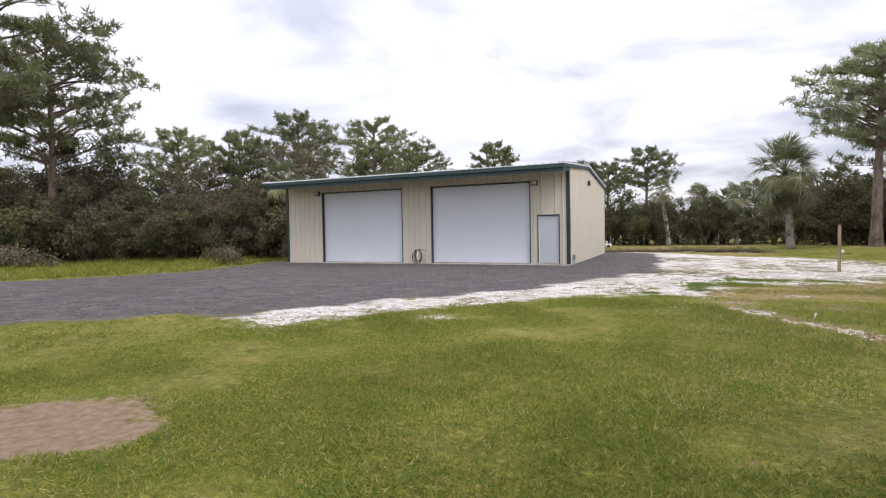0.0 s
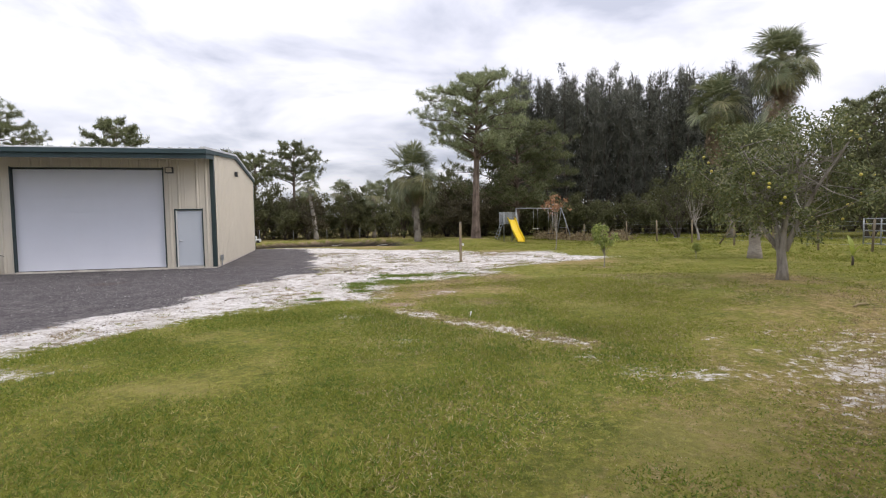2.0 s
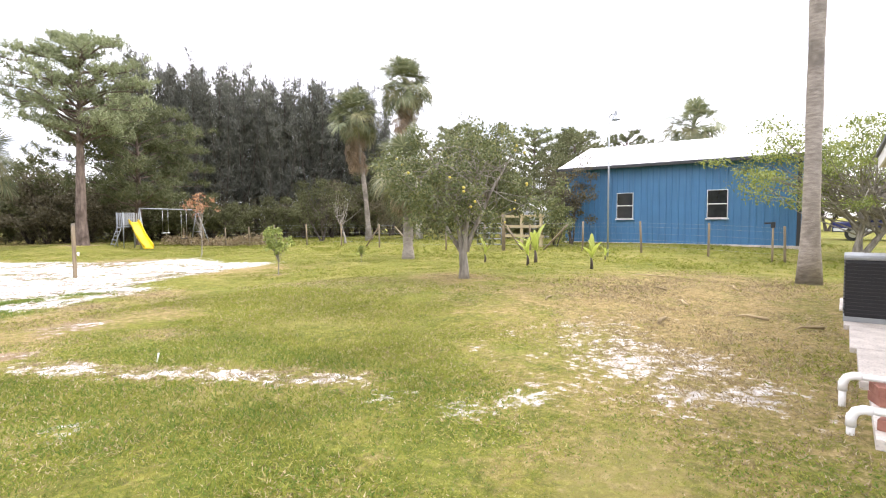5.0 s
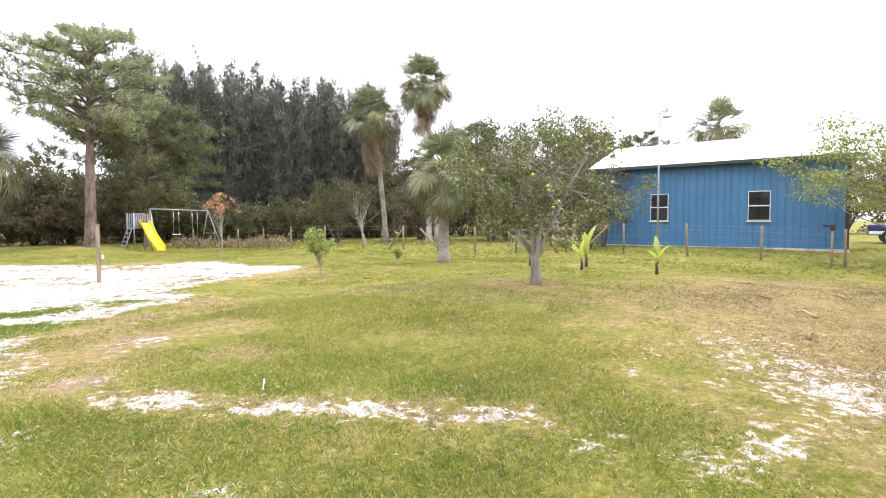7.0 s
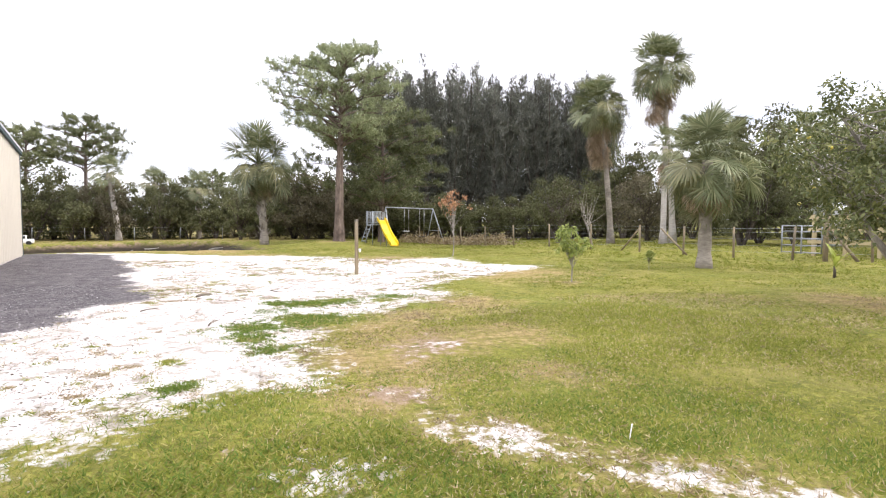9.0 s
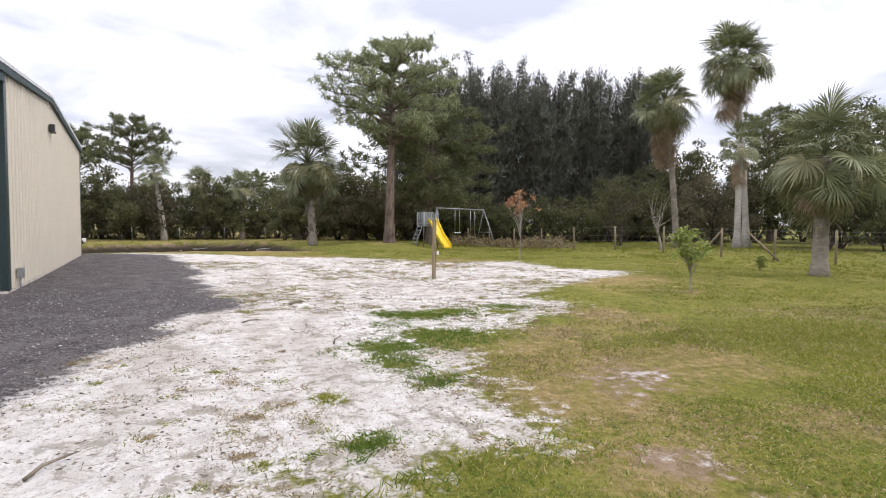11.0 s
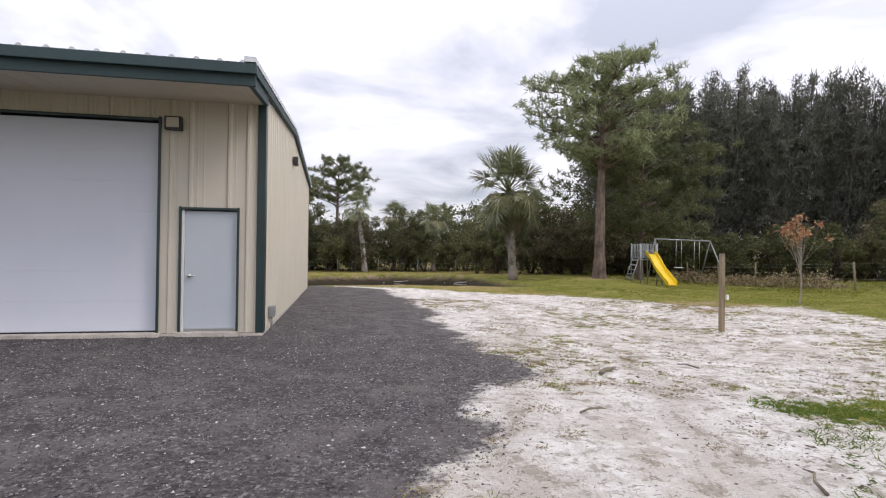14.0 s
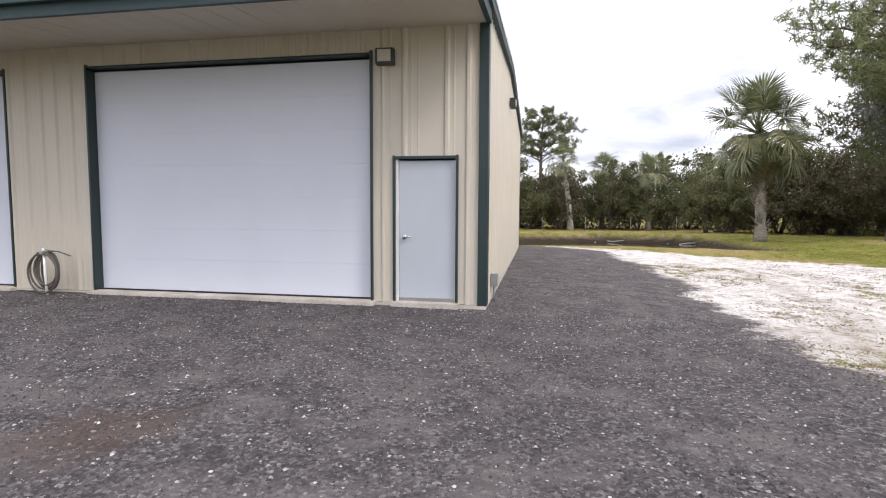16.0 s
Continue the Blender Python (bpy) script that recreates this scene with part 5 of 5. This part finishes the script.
for h in (.25, .5, .75, 1.0, 1.15):
    part("wire", tube_mesh("wire", [(x, y, g1(x, y) + h) for x, y in pts], .003, M_GALV, 3), fence)
for x, y, dx_, dy_ in ((23.2, 1.0, .1, 1.1), (23.3, 0.0, .1, -1.2), (24.2, -9.0, .0, 1.1)):
    part("brace", tube_mesh("brace", [(x, y, g1(x, y) + 1.1), (x + dx_, y + dy_, g1(x, y))], .04, M_WOOD, 7), fence)
pt = tube_mesh("post", [(0, 0, -.3), (0, 0, .6), (.01, 0, 1.15)], .022, M_GALV, 6)
far_fence = thing("far_fence", 0, 0, 0, "thin wire fence before the far woods", "fence")
for i in range(13):
    x = -16 + 3.4 * i
    part("post", pt, far_fence, loc=(x, 36.4 - .04 * x, g1(x, 36.4) - .05), rot=(0, rr.uniform(-3, 3), 0))
for h in (.45, .8, 1.1):
    part("wire", tube_mesh("wire", [(x, 36.4 - .04 * x, g1(x, 36.4) + h) for x in np.linspace(-16, 24.2, 24)], .0025, M_GALV, 3), far_fence)
M_PALEW = painted("pale_rail_wood", (0.46, 0.38, 0.22), 0.8, 0.2, 0.25)
corral = thing("rail_fence", 26.0, -4.74, g1(26.0, -4.74), "pale wooden three-rail corral fence", "fence")
CL = -2.16
for f in (0.02, .5, .98):
    bpart("post", M_PALEW, corral, -.06, .06, CL * f - .06, CL * f + .06, -.3, 1.6, .012)
for z in (.55, 1.0, 1.5):
    bpart("rail", M_PALEW, corral, -.09, -.06, CL - .15, .15, z - .065, z + .065, .006)
gate = thing("farm_gate", 24.0, -4.58, g1(24.0, -4.58), "tubular galvanized farm gate in the fence", "gate")
GL = -1.3
for z in (.3, .55, .8, 1.05, 1.25):
    tub("bar", (0, 0, z), (0, GL, z), .022, None, "", gate)
for f in (0, .5, 1):
    tub("upright", (0, GL * f, .27), (0, GL * f, 1.27), .026, None, "", gate)
gp = thing("gate_post", 24.0, -5.88 - .12, g1(24.0, -5.88), "thick weathered wooden gate post with a brace", "post")
part("post", tube_mesh("post", [(0, 0, -.3), (0, 0, .8), (.01, 0, 1.75)], [.085, .08, .075], M_WOOD, 9), gp)
part("brace", tube_mesh("brace", [(0, -.05, 1.2), (.05, -.5, .6), (.1, -.95, 0)], .05, M_WOOD, 7), gp)
bp = thing("valve_head", 24.5, -16.31, g1(24.5, -16.31), "black valve head on a slim fence post", "valve")
part("post", tube_mesh("post", [(0, 0, -.3), (0, 0, .6), (0, 0, 1.18)], .035, M_WOOD, 7), bp)
bpart("head", M_BLACK, bp, -.05, .05, -.07, .07, 1.16, 1.36, .02)
bpart("spout", M_BLACK, bp, -.03, .03, .05, .26, 1.29, 1.35, .012)
# white shed far behind the corral
sh = thing("white_shed", 36.0, -1.4, g1(36.0, -1.4), "small white metal shed among the trees", "shed", kind="structure")
bpart("wall", M_TRIMW, sh, -.8, .8, -.6, .6, -.2, 1.85, .01)
for sgn in (1, -1):
    bmr = boxes([(-.95, .95, 0, .75, 1.85, 1.91)] if sgn > 0 else [(-.95, .95, -.75, 0, 1.85, 1.91)])
    for v in bmr.verts:
        if abs(v.co.y) < .1:
            v.co.z += .4
    part("roof", bm_mesh("roof", bmr, M_BROOF), sh)
bpart("door", M_ENTRY, sh, -.84, -.79, -.35, .35, 0, 1.7, .006)

# ---- house corner, walk, pipes and air conditioner ----
hs = thing("house", 7.4, -19.5, 0, "pale house corner with a white eave", "house", kind="structure")
bpart("wall", M_HOUSE, hs, 0, 9, -6, 0, -.2, 2.5)
bpart("soffit", M_SOFFIT, hs, -.56, 9.6, -6.5, .72, 2.50, 2.53)
bpart("fascia", M_TRIMW, hs, -.62, 9.62, .72, .76, 2.48, 2.70, .006, "white eave fascia")
bpart("fascia", M_TRIMW, hs, -.62, -.56, -6.5, .72, 2.48, 2.70, .006, "white eave fascia")
bpart("roof", M_DARK, hs, -.66, 9.66, -6.5, .80, 2.70, 2.78, .01)
wk = thing("concrete_walk", 0, 0, 0, "low weathered concrete walk along the house", "walkway", kind="structure")
for i in range(5):
    x0_ = 7.85 + 1.5 * i
    bpart("slab", M_CONC, wk, x0_, x0_ + 1.485, -19.5, -18.46 + .06 * i, -.1, .07, .012)


def pipe_run(x, y, h):
    p = thing("pvc_pipe", x, y, 0, "white plastic drain pipe with an elbow", "pipe", "drain pipes by the walk")
    part("riser", tube_mesh("riser", [(0, 0, -.1), (0, 0, h)], .026, M_PVC, 12), p)
    part("elbow", tube_mesh("elbow", [(0, 0, h - .09), (0, 0, h - .03), (.0, -.025, h + .02), (0, -.07, h + .04), (0, -.12, h + .04)], .033, M_PVC, 12), p)
    part("run", tube_mesh("run", [(0, -.1, h + .04), (0.02, -1.0, h + .04)], .026, M_PVC, 12), p)
    return p


pipe_run(8.72, -18.28, .22)
pipe_run(8.06, -18.33, .15)
pipe_run(7.55, -18.72, .07)
bk = bm_mesh("brick", boxes([(-.10, .10, -.05, .05, 0, .075)], .008), M_BRICK)
for x, y, z, r in ((8.72, -18.52, .07, 20), (8.72, -18.52, .146, 16), (8.06, -18.58, .07, 75), (7.62, -18.98, .0, 10)):
    b = new("brick", bk)
    b.matrix_world = pose(x, y, z, 0, 0, r)
    tagged(b, "loose red brick propping the drain pipe", "brick", "loose bricks")
ac = thing("air_conditioner", 13.05, -18.66, .07, "black outdoor air conditioner with a grey top", "air conditioner")
bpart("body", M_BLACK, ac, -.38, .38, -.38, .38, .06, .86, .03)
for k in range(15):
    bpart("louvre", M_BLACK, ac, -.395, .395, -.395, .395, .11 + .05 * k, .125 + .05 * k, .004)
bpart("top", M_GALV, ac, -.40, .40, -.40, .40, .86, .93, .03, "light grey top cover")
bpart("base", M_GALV, ac, -.39, .39, -.39, .39, 0, .07, .01)

# hose coiled on its stand against the garage
hz = thing("garden_hose", -6.92, -.22, 0.0, "coiled grey garden hose hung on a white standpipe", "hose")
part("standpipe", tube_mesh("standpipe", [(.03, -.15, -.1), (0, -.15, .74)], .02, M_PVC), hz, "white standpipe")
bpart("tap", M_STEEL, hz, -.03, .03, -.20, -.10, .64, .70, .01)
for k in range(8):
    rx_, rz_ = .13 + .014 * k + rr.uniform(-.035, .03), .29 + rr.uniform(-.05, .03)
    c = [(rx_ * math.sin(a) + .03 * math.sin(k * 2.3) + rr.uniform(-.004, .004), -.05 - .018 * k + .02 * math.sin(a), .66 - rz_ + .02 * math.sin(k * 1.7) + rz_ * math.cos(a)) for a in np.linspace(0, 6.283, 30)]
    part("coil", tube_mesh("coil", c, .015, M_HOSE, 6), hz)
part("hose_end", tube_mesh("hose_end", [(-.22, -.05, .60), (-.1, -.06, .70), (.02, -.06, .69), (.2, -.07, .68), (.42, -.08, .62)], .012, M_HOSE, 6), hz)

# small white cart behind the garage
ca = thing("utility_cart", -1.75, 26.0, g1(-1.75, 26.0), "small white utility cart with a dark windscreen", "cart")
bm = boxes([(-.6, .6, -.32, .32, .12, .36), (-.42, .25, -.28, .28, .36, .60)], .05)
part("body", bm_mesh("body", bm, M_TRIMW), ca)
bpart("windscreen", M_GLASS, ca, -.36, .2, -.295, -.275, .40, .55, .01)
for x in (-.38, .38):
    for y in (-.32, .32):
        wb_ = bmesh.new()
        bmesh.ops.create_cone(wb_, cap_ends=True, segments=16, radius1=.13, radius2=.13, depth=.10, matrix=pose(x, y, .13, 90))
        part("wheel", bm_mesh("wheel", wb_, M_BLACK), ca)

# ditch bank debris
for x, y, L, r in ((2.4, 22.9, 1.4, .12), (5.4, 23.6, 1.8, .10), (8.2, 22.9, 1.5, .10), (3.4, 23.9, 1.3, .08), (4.8, 24.2, 1.5, .07), (6.0, 23.4, .9, .05), (9.0, 23.6, 1.6, .09), (1.5, 23.4, .8, .06), (7.6, 23.8, 1.0, .05)):
    t = new("driftwood", tube_mesh("driftwood", [(-L / 2, 0, 0), (-L * .2, .06, .05), (L * .15, -.05, .06), (L * .5, .08, .14)], [r * .45, r * .5, r * .35, r * .15], M_BARKPALE, 6))
    t.matrix_world = pose(x, y, g1(x, y) + .05, 0, 0, rr.uniform(-40, 40))
    tagged(t, "bleached driftwood branch on the ditch bank", "branch", "branches on the ground")

# pickup truck parked beyond the blue building
tk = thing("pickup_truck", 39.5, -20.2, g1(39.5, -20.2), "dark blue and white pickup truck parked on concrete", "truck")
M_TBLUE = painted("truck_blue_paint", (0.035, 0.04, 0.13), 0.25, .05, .05)
bpart("body", M_TBLUE, tk, -.9, .9, -2.5, 2.5, .45, 1.0, .08)
bpart("cab", M_TBLUE, tk, -.8, .8, -.6, 1.0, 1.0, 1.65, .15)
bpart("stripe", M_TRIMW, tk, -.93, .93, -2.45, 2.45, .50, .66, .02, "white lower body band")
bpart("side_window", M_GLASS, tk, -.82, -.79, -.4, .8, 1.12, 1.5, .01)
for y in (-1.6, 1.6):
    for x in (-.82, .82):
        wb_ = bmesh.new()
        bmesh.ops.create_cone(wb_, cap_ends=True, segments=20, radius1=.37, radius2=.37, depth=.24, matrix=pose(x, y, .36, 0, 90))
        wh = part("wheel", bm_mesh("wheel", wb_, M_BLACK), tk)
        rb = bmesh.new()
        bmesh.ops.create_cone(rb, cap_ends=True, segments=16, radius1=.2, radius2=.2, depth=.26, matrix=pose(x, y, .36, 0, 90))
        part("rim", bm_mesh("rim", rb, M_STEEL), wh)

# little white marker stake by the worn strip
sk = new("marker_stake", bm_mesh("marker_stake", boxes([(-.012, .012, -.004, .004, -.05, .10), (-.02, .02, -.005, .005, .07, .13)], .003), M_TRIMW))
sk.matrix_world = pose(6.13, -12.15, g1(6.13, -12.15), 6, 10, 30) @ Matrix.Scale(.75, 4)
tagged(sk, "tiny white marker stake stuck in the lawn", "stake")
# ---- grass, stones and litter ----


def grass(name, n, box, length, width, seed, mat, label, dryness=0, spread=0.04):
    rng = np.random.default_rng(seed)
    k = n // 8
    j = rng.integers(0, k, n)
    x = rng.uniform(box[0], box[1], k)[j] + rng.normal(size=n) * spread
    y = rng.uniform(box[2], box[3], k)[j] + rng.normal(size=n) * spread
    s, g, d, e = masks(x, y)
    clump = np.sin(x * 2.1 + 1.3 * np.sin(y * 1.7)) * np.sin(y * 1.9 + np.sin(x * 1.3)) * 0.25 + rng.random(n)
    if dryness:
        keep = (d > 0.25 + 0.6 * rng.random(n)) & (s < 0.55) & (g < 0.3)
    else:
        keep = (s + 0.4 * d + rng.uniform(-.25, .25, n) < 0.42) & (g < 0.3) & (s + g < 0.5) & (e < 0.5) & (clump > 0.12) & (rng.random(n) > d * 0.8)
    keep &= ~((x > GX0) & (x < 0) & (y > -.1) & (y < GD)) & (ditch(x, y) < 0.38)
    keep &= ~((x > 7.8) & (y < -18.4)) & ~((x > 29.4) & (y < -6.4) & (y > -16.9))
    x, y = x[keep], y[keep]
    k = len(x)
    c = Cloud()
    w = rng.normal(size=(k, 3)) * np.array((.75, .75, .1)) + np.array((0, 0, .75))
    tall = 1 + 0.5 * np.sin(x * .9 + 2) * np.sin(y * .8)
    c.blades(np.stack([x, y, gz(x, y) - .004], 1), w, rng.uniform(.5, 1.2, k) * length * tall, width, rng, 0.15)
    tagged(new(name, c.mesh(name, mat)), label, "grass", kind="stuff")


grass("lawn_grass", 520000, (-2.5, 10.5, -20.5, -8), .050, .0115, 1, M_GRASS, "short green lawn grass with yellow blades")
grass("lawn_straw", 70000, (4.0, 12.5, -17.8, -7), .045, .0105, 9, M_DRY, "pale dry blades mixed through the lawn", 0, .07)
grass("lawn_grass", 150000, (-2.5, 7.5, -20.5, -9), .058, .0115, 8, M_GREENG, "lusher green tufts in the lawn", 0, .06)
grass("lawn_grass", 250000, (-6, 22, -22, 12.8), .065, .017, 2, M_GRASS, "short green lawn grass with yellow blades", 0, .06)
grass("rough_grass", 60000, (-38, -13, -20, 8), .42, .035, 3, M_GRASS, "long rough green grass along the drive")
grass("rough_grass", 50000, (-14, 26, 13, 37), .06, .022, 4, M_GRASS, "rough grass on the ditch banks")
grass("rough_grass", 45000, (20, 34, -20, 22), .14, .028, 5, M_GRASS, "rough grass along the wire fence")
grass("dry_grass", 240000, (4.5, 19.5, -20, -5), .055, .011, 6, M_DRY, "dry straw-coloured grass", 1)

rng = np.random.default_rng(21)


def stones(name, n, box, lo, hi, want, mat, label):
    x, y = rng.uniform(box[0], box[1], n), rng.uniform(box[2], box[3], n)
    s, g, d, e = masks(x, y)
    keep = want(s, g, d, x, y) & ~((x > GX0 - .1) & (x < 0.05) & (y > -.15) & (y < GD))
    x, y = x[keep], y[keep]
    k = len(x)
    r = lo + (hi - lo) * rng.random(k) ** 3
    base = np.array([(1, 0, 0), (-.3, .95, 0), (-.8, -.6, 0), (0.1, 0.05, .75), (.5, -.8, .1), (0, 0, -.4)])
    V = base[None] * (r[:, None, None]) * rng.uniform(.6, 1.3, (k, 6, 3))
    a = rng.uniform(0, 6.283, k)
    ca, sa = np.cos(a)[:, None], np.sin(a)[:, None]
    X, Y = V[..., 0] * ca - V[..., 1] * sa, V[..., 0] * sa + V[..., 1] * ca
    V = np.stack([X + x[:, None], Y + y[:, None], V[..., 2] + gz(x, y)[:, None] + .004], -1).reshape(-1, 3)
    F = np.array([(0, 1, 3), (1, 2, 3), (2, 4, 3), (4, 0, 3)])
    F = (np.arange(k)[:, None, None] * 6 + F[None]).reshape(-1, 3)
    tagged(new(name, np_mesh(name, V, F, mat)), label, "gravel", kind="stuff")


stones("gravel", 72000, (-8, 4, -9.5, 0), .005, .018, lambda s, g, d, x, y: g > .15 + .5 * rng.random(len(x)), M_STONE, "loose dark crushed asphalt with pale stones")
stones("gravel", 18000, (-15, 4, -18, 11), .008, .020, lambda s, g, d, x, y: g > .42, M_STONE, "loose dark crushed asphalt with pale stones")

# sand litter: bark chips and dark bits, small weed tufts
c = Cloud()
x, y = rng.uniform(-3, 15, 80000), rng.uniform(-16, 9, 80000)
s, g, d, e = masks(x, y)
k = (s > .45) & (g < .6) & (np.sin(x * 3 + np.sin(y * 2)) + rng.normal(size=len(x)) * .8 > .2)
x, y = x[k], y[k]
w = rng.normal(size=(len(x), 3)) * np.array((1, 1, .08))
c.blades(np.stack([x, y, gz(x, y) + .008], 1), w, rng.uniform(.012, .06, len(x)), rng.uniform(.006, .018, len(x)), rng, 0, 2)
tagged(new("sand_litter", c.mesh("sand_litter", M_TWIG)), "brown bark bits and twigs strewn over sand", "litter", kind="stuff")
c = Cloud()
x, y = rng.uniform(-2, 14, 11000), rng.uniform(-15, 7, 11000)
s, g, d, e = masks(x, y)
k = (s > .4) & (g < .5) & (np.sin(x * .9 + 1) * np.sin(y * .8) + rng.normal(size=11000) * .6 > .1)
c2 = Cloud()
for n_, (px_, py_) in enumerate(zip(x[k], y[k])):
    m_ = rng.integers(24, 60)
    r_ = rng.uniform(.02, .085)
    bx, by = px_ + rng.normal(size=m_) * r_, py_ + rng.normal(size=m_) * r_
    (c if n_ % 5 < 2 else c2).blades(np.stack([bx, by, gz(bx, by)], 1), rng.normal(size=(m_, 3)) * np.array((.8, .8, .1)) + np.array((0, 0, .6)), rng.uniform(.018, .05, m_), .009, rng, .2)
# thicker green islands at the sand's edge
c3 = Cloud()
for cx, cy, r_ in ((6.1, -5.3, .55), (5.6, -5.1, .3), (6.7, -5.35, .4), (5.55, -6.7, .5), (5.7, -7.1, .5), (4.65, -7.1, .38), (4.75, -7.25, .3), (4.5, -7.8, .3), (4.6, -8.5, .2), (7.7, -5.1, .4), (3.55, -9.5, .18), (5.3, -6.0, .3)):
    m_ = int(3000 * r_)
    q = rng.normal(size=(m_ // 9, 2)) * r_ * .55
    q = q[rng.integers(0, len(q), m_)] + rng.normal(size=(m_, 2)) * .025
    bx, by = cx + q[:, 0] * 1.2, cy + q[:, 1]
    c3.blades(np.stack([bx, by, gz(bx, by)], 1), rng.normal(size=(m_, 3)) * np.array((.8, .8, .1)) + np.array((0, 0, .6)), rng.uniform(.03, .085, m_), .011, rng, .2)
tagged(new("weed_islands", c3.mesh("weed_islands", M_GREENG)), "lush green weeds in islands on the sand", "weeds", kind="stuff")
tagged(new("weed_tufts", c.mesh("weed_tufts", M_GRASS)), "small weed tufts growing out of the sand", "weeds", kind="stuff")
tagged(new("dry_tufts", c2.mesh("dry_tufts", M_DRY)), "small dry tufts scattered over the sand", "weeds", kind="stuff")


def twig(x, y, L, rz, r, mat, label):
    t = new("fallen_branch", tube_mesh("fallen_branch", [(-L / 2, 0, 0), (-L * .15, L * .06, .02), (L * .2, -L * .03, .025), (L / 2, L * .05, 0)], [r, r * .9, r * .7, r * .3], mat, 6))
    t.matrix_world = pose(x, y, g1(x, y) + r * .8, 0, 0, rz)
    tagged(t, label, "branch", "branches on the ground")


for x, y, L, rz, r in ((13.0, -16.1, .5, 30, .02), (12.4, -17.2, .45, 80, .025), (11.4, -16.2, .4, 0, .03), (12.0, -17.9, .5, 140, .025), (15.5, -16.5, .7, 20, .02), (16.5, -14.5, .8, 100, .02), (14.2, -15.4, .35, 60, .02), (11.8, -14.2, .4, 10, .02)):
    twig(x, y, L, rz, r, M_DRY, "pale dry branch lying on the lawn")
for x, y, L, rz, r in ((4.3, -6.6, .4, 60, .012), (3.6, -5.0, .3, 10, .012), (4.6, -3.4, .35, 30, .03), (1.9, -9.0, .35, 50, .012), (6.0, -3.0, .3, 120, .012)):
    twig(x, y, L, rz, r, M_TWIG, "thin dark twig lying on the sand")


def thicket(name, n, line, depth, z0, z1, size, mat, seed, label):
    """A band of leaves along a line of the plan, from z0 to an uneven height near z1."""
    g = np.random.default_rng(seed)
    P = np.array(line, float)
    seg = np.linalg.norm(np.diff(P, axis=0), axis=1)
    cum = np.concatenate([[0], np.cumsum(seg)])
    u = g.uniform(0, cum[-1], n)
    i = np.clip(np.searchsorted(cum, u) - 1, 0, len(seg) - 1)
    f = ((u - cum[i]) / seg[i])[:, None]
    q = P[i] + (P[i + 1] - P[i]) * f + g.normal(size=(n, 2)) * depth
    hi = z1 * (0.72 + 0.18 * np.sin(u * .9 + seed) + 0.14 * np.sin(u * 2.3 + 2 * seed) + .08 * np.sin(u * 5.1))
    z = z0 + (hi - z0) * g.random(n) ** 0.75
    # gather the leaves round fewer centres, so that the outline is made of clumps
    k = max(1, n // 55)
    j = g.integers(0, k, n)
    q, z = q[j] + g.normal(size=(n, 2)) * size * 1.5, np.clip(z[j] + np.clip(g.normal(size=n), -1.8, 1.8) * size * 1.3, 0.02, None)
    c = Cloud()
    c.blades(np.stack([q[:, 0], q[:, 1], gz(q[:, 0], q[:, 1]) + z], 1), g.normal(size=(n, 3)), g.uniform(.6, 1.3, n) * size, g.uniform(.4, .7, n) * size, g, .1, 2)
    tagged(new(name, c.mesh(name, mat)), label, "undergrowth", kind="stuff")


thicket("undergrowth", 26000, [(-18, 7), (-28, 1), (-42, -9)], 1.0, 0, 3.2, .22, M_SHRUBB, 2, "dark tangled undergrowth beneath the trees")
thicket("undergrowth", 24000, [(-18, 43), (0, 42.5), (20, 40.5)], 1.0, 0, 4.2, .24, M_SHRUB, 3, "dark tangled undergrowth beneath the trees")
thicket("undergrowth", 30000, [(12, 32), (24, 31.5), (40, 20), (44, 13)], 1.0, 0, 4.4, .22, M_SHRUBB, 4, "dark tangled undergrowth beneath the trees")
thicket("far_woods", 42000, [(-48, -8), (-34, 14), (-24, 32), (-10, 50), (22, 48), (34, 40)], 2.2, 0, 7.2, .34, M_SHRUB, 5, "distant green woods behind the nearer trees")
thicket("far_woods", 36000, [(44, 26), (58, 10), (66, -8), (70, -40)], 2.2, 0, 7.2, .34, M_SHRUB, 6, "distant green woods behind the nearer trees")
thicket("brush", 5000, [(21.5, 20.5), (23.0, 14.5), (23.6, 11)], .45, 0, .5, .14, M_DRY, 7, "low dry brush heaped along the fence")
thicket("brush_pile", 2600, [(-25.5, -6.3), (-29.5, -8.3)], .5, 0, 1.0, .18, M_SHRUBB, 8, "fallen brown fronds heaped at the wood's edge")
thicket("brush_pile", 1600, [(-17.6, -2.6), (-16.6, -2.1)], .3, 0, 1.0, .12, M_SHRUBB, 9, "dark brown heap of clippings beside the drive")
thicket("far_woods", 30000, [(22, 37), (34, 31), (46, 21)], .9, 0, 10.5, .3, M_CAS, 11, "dark shaded branches behind the windbreak row")
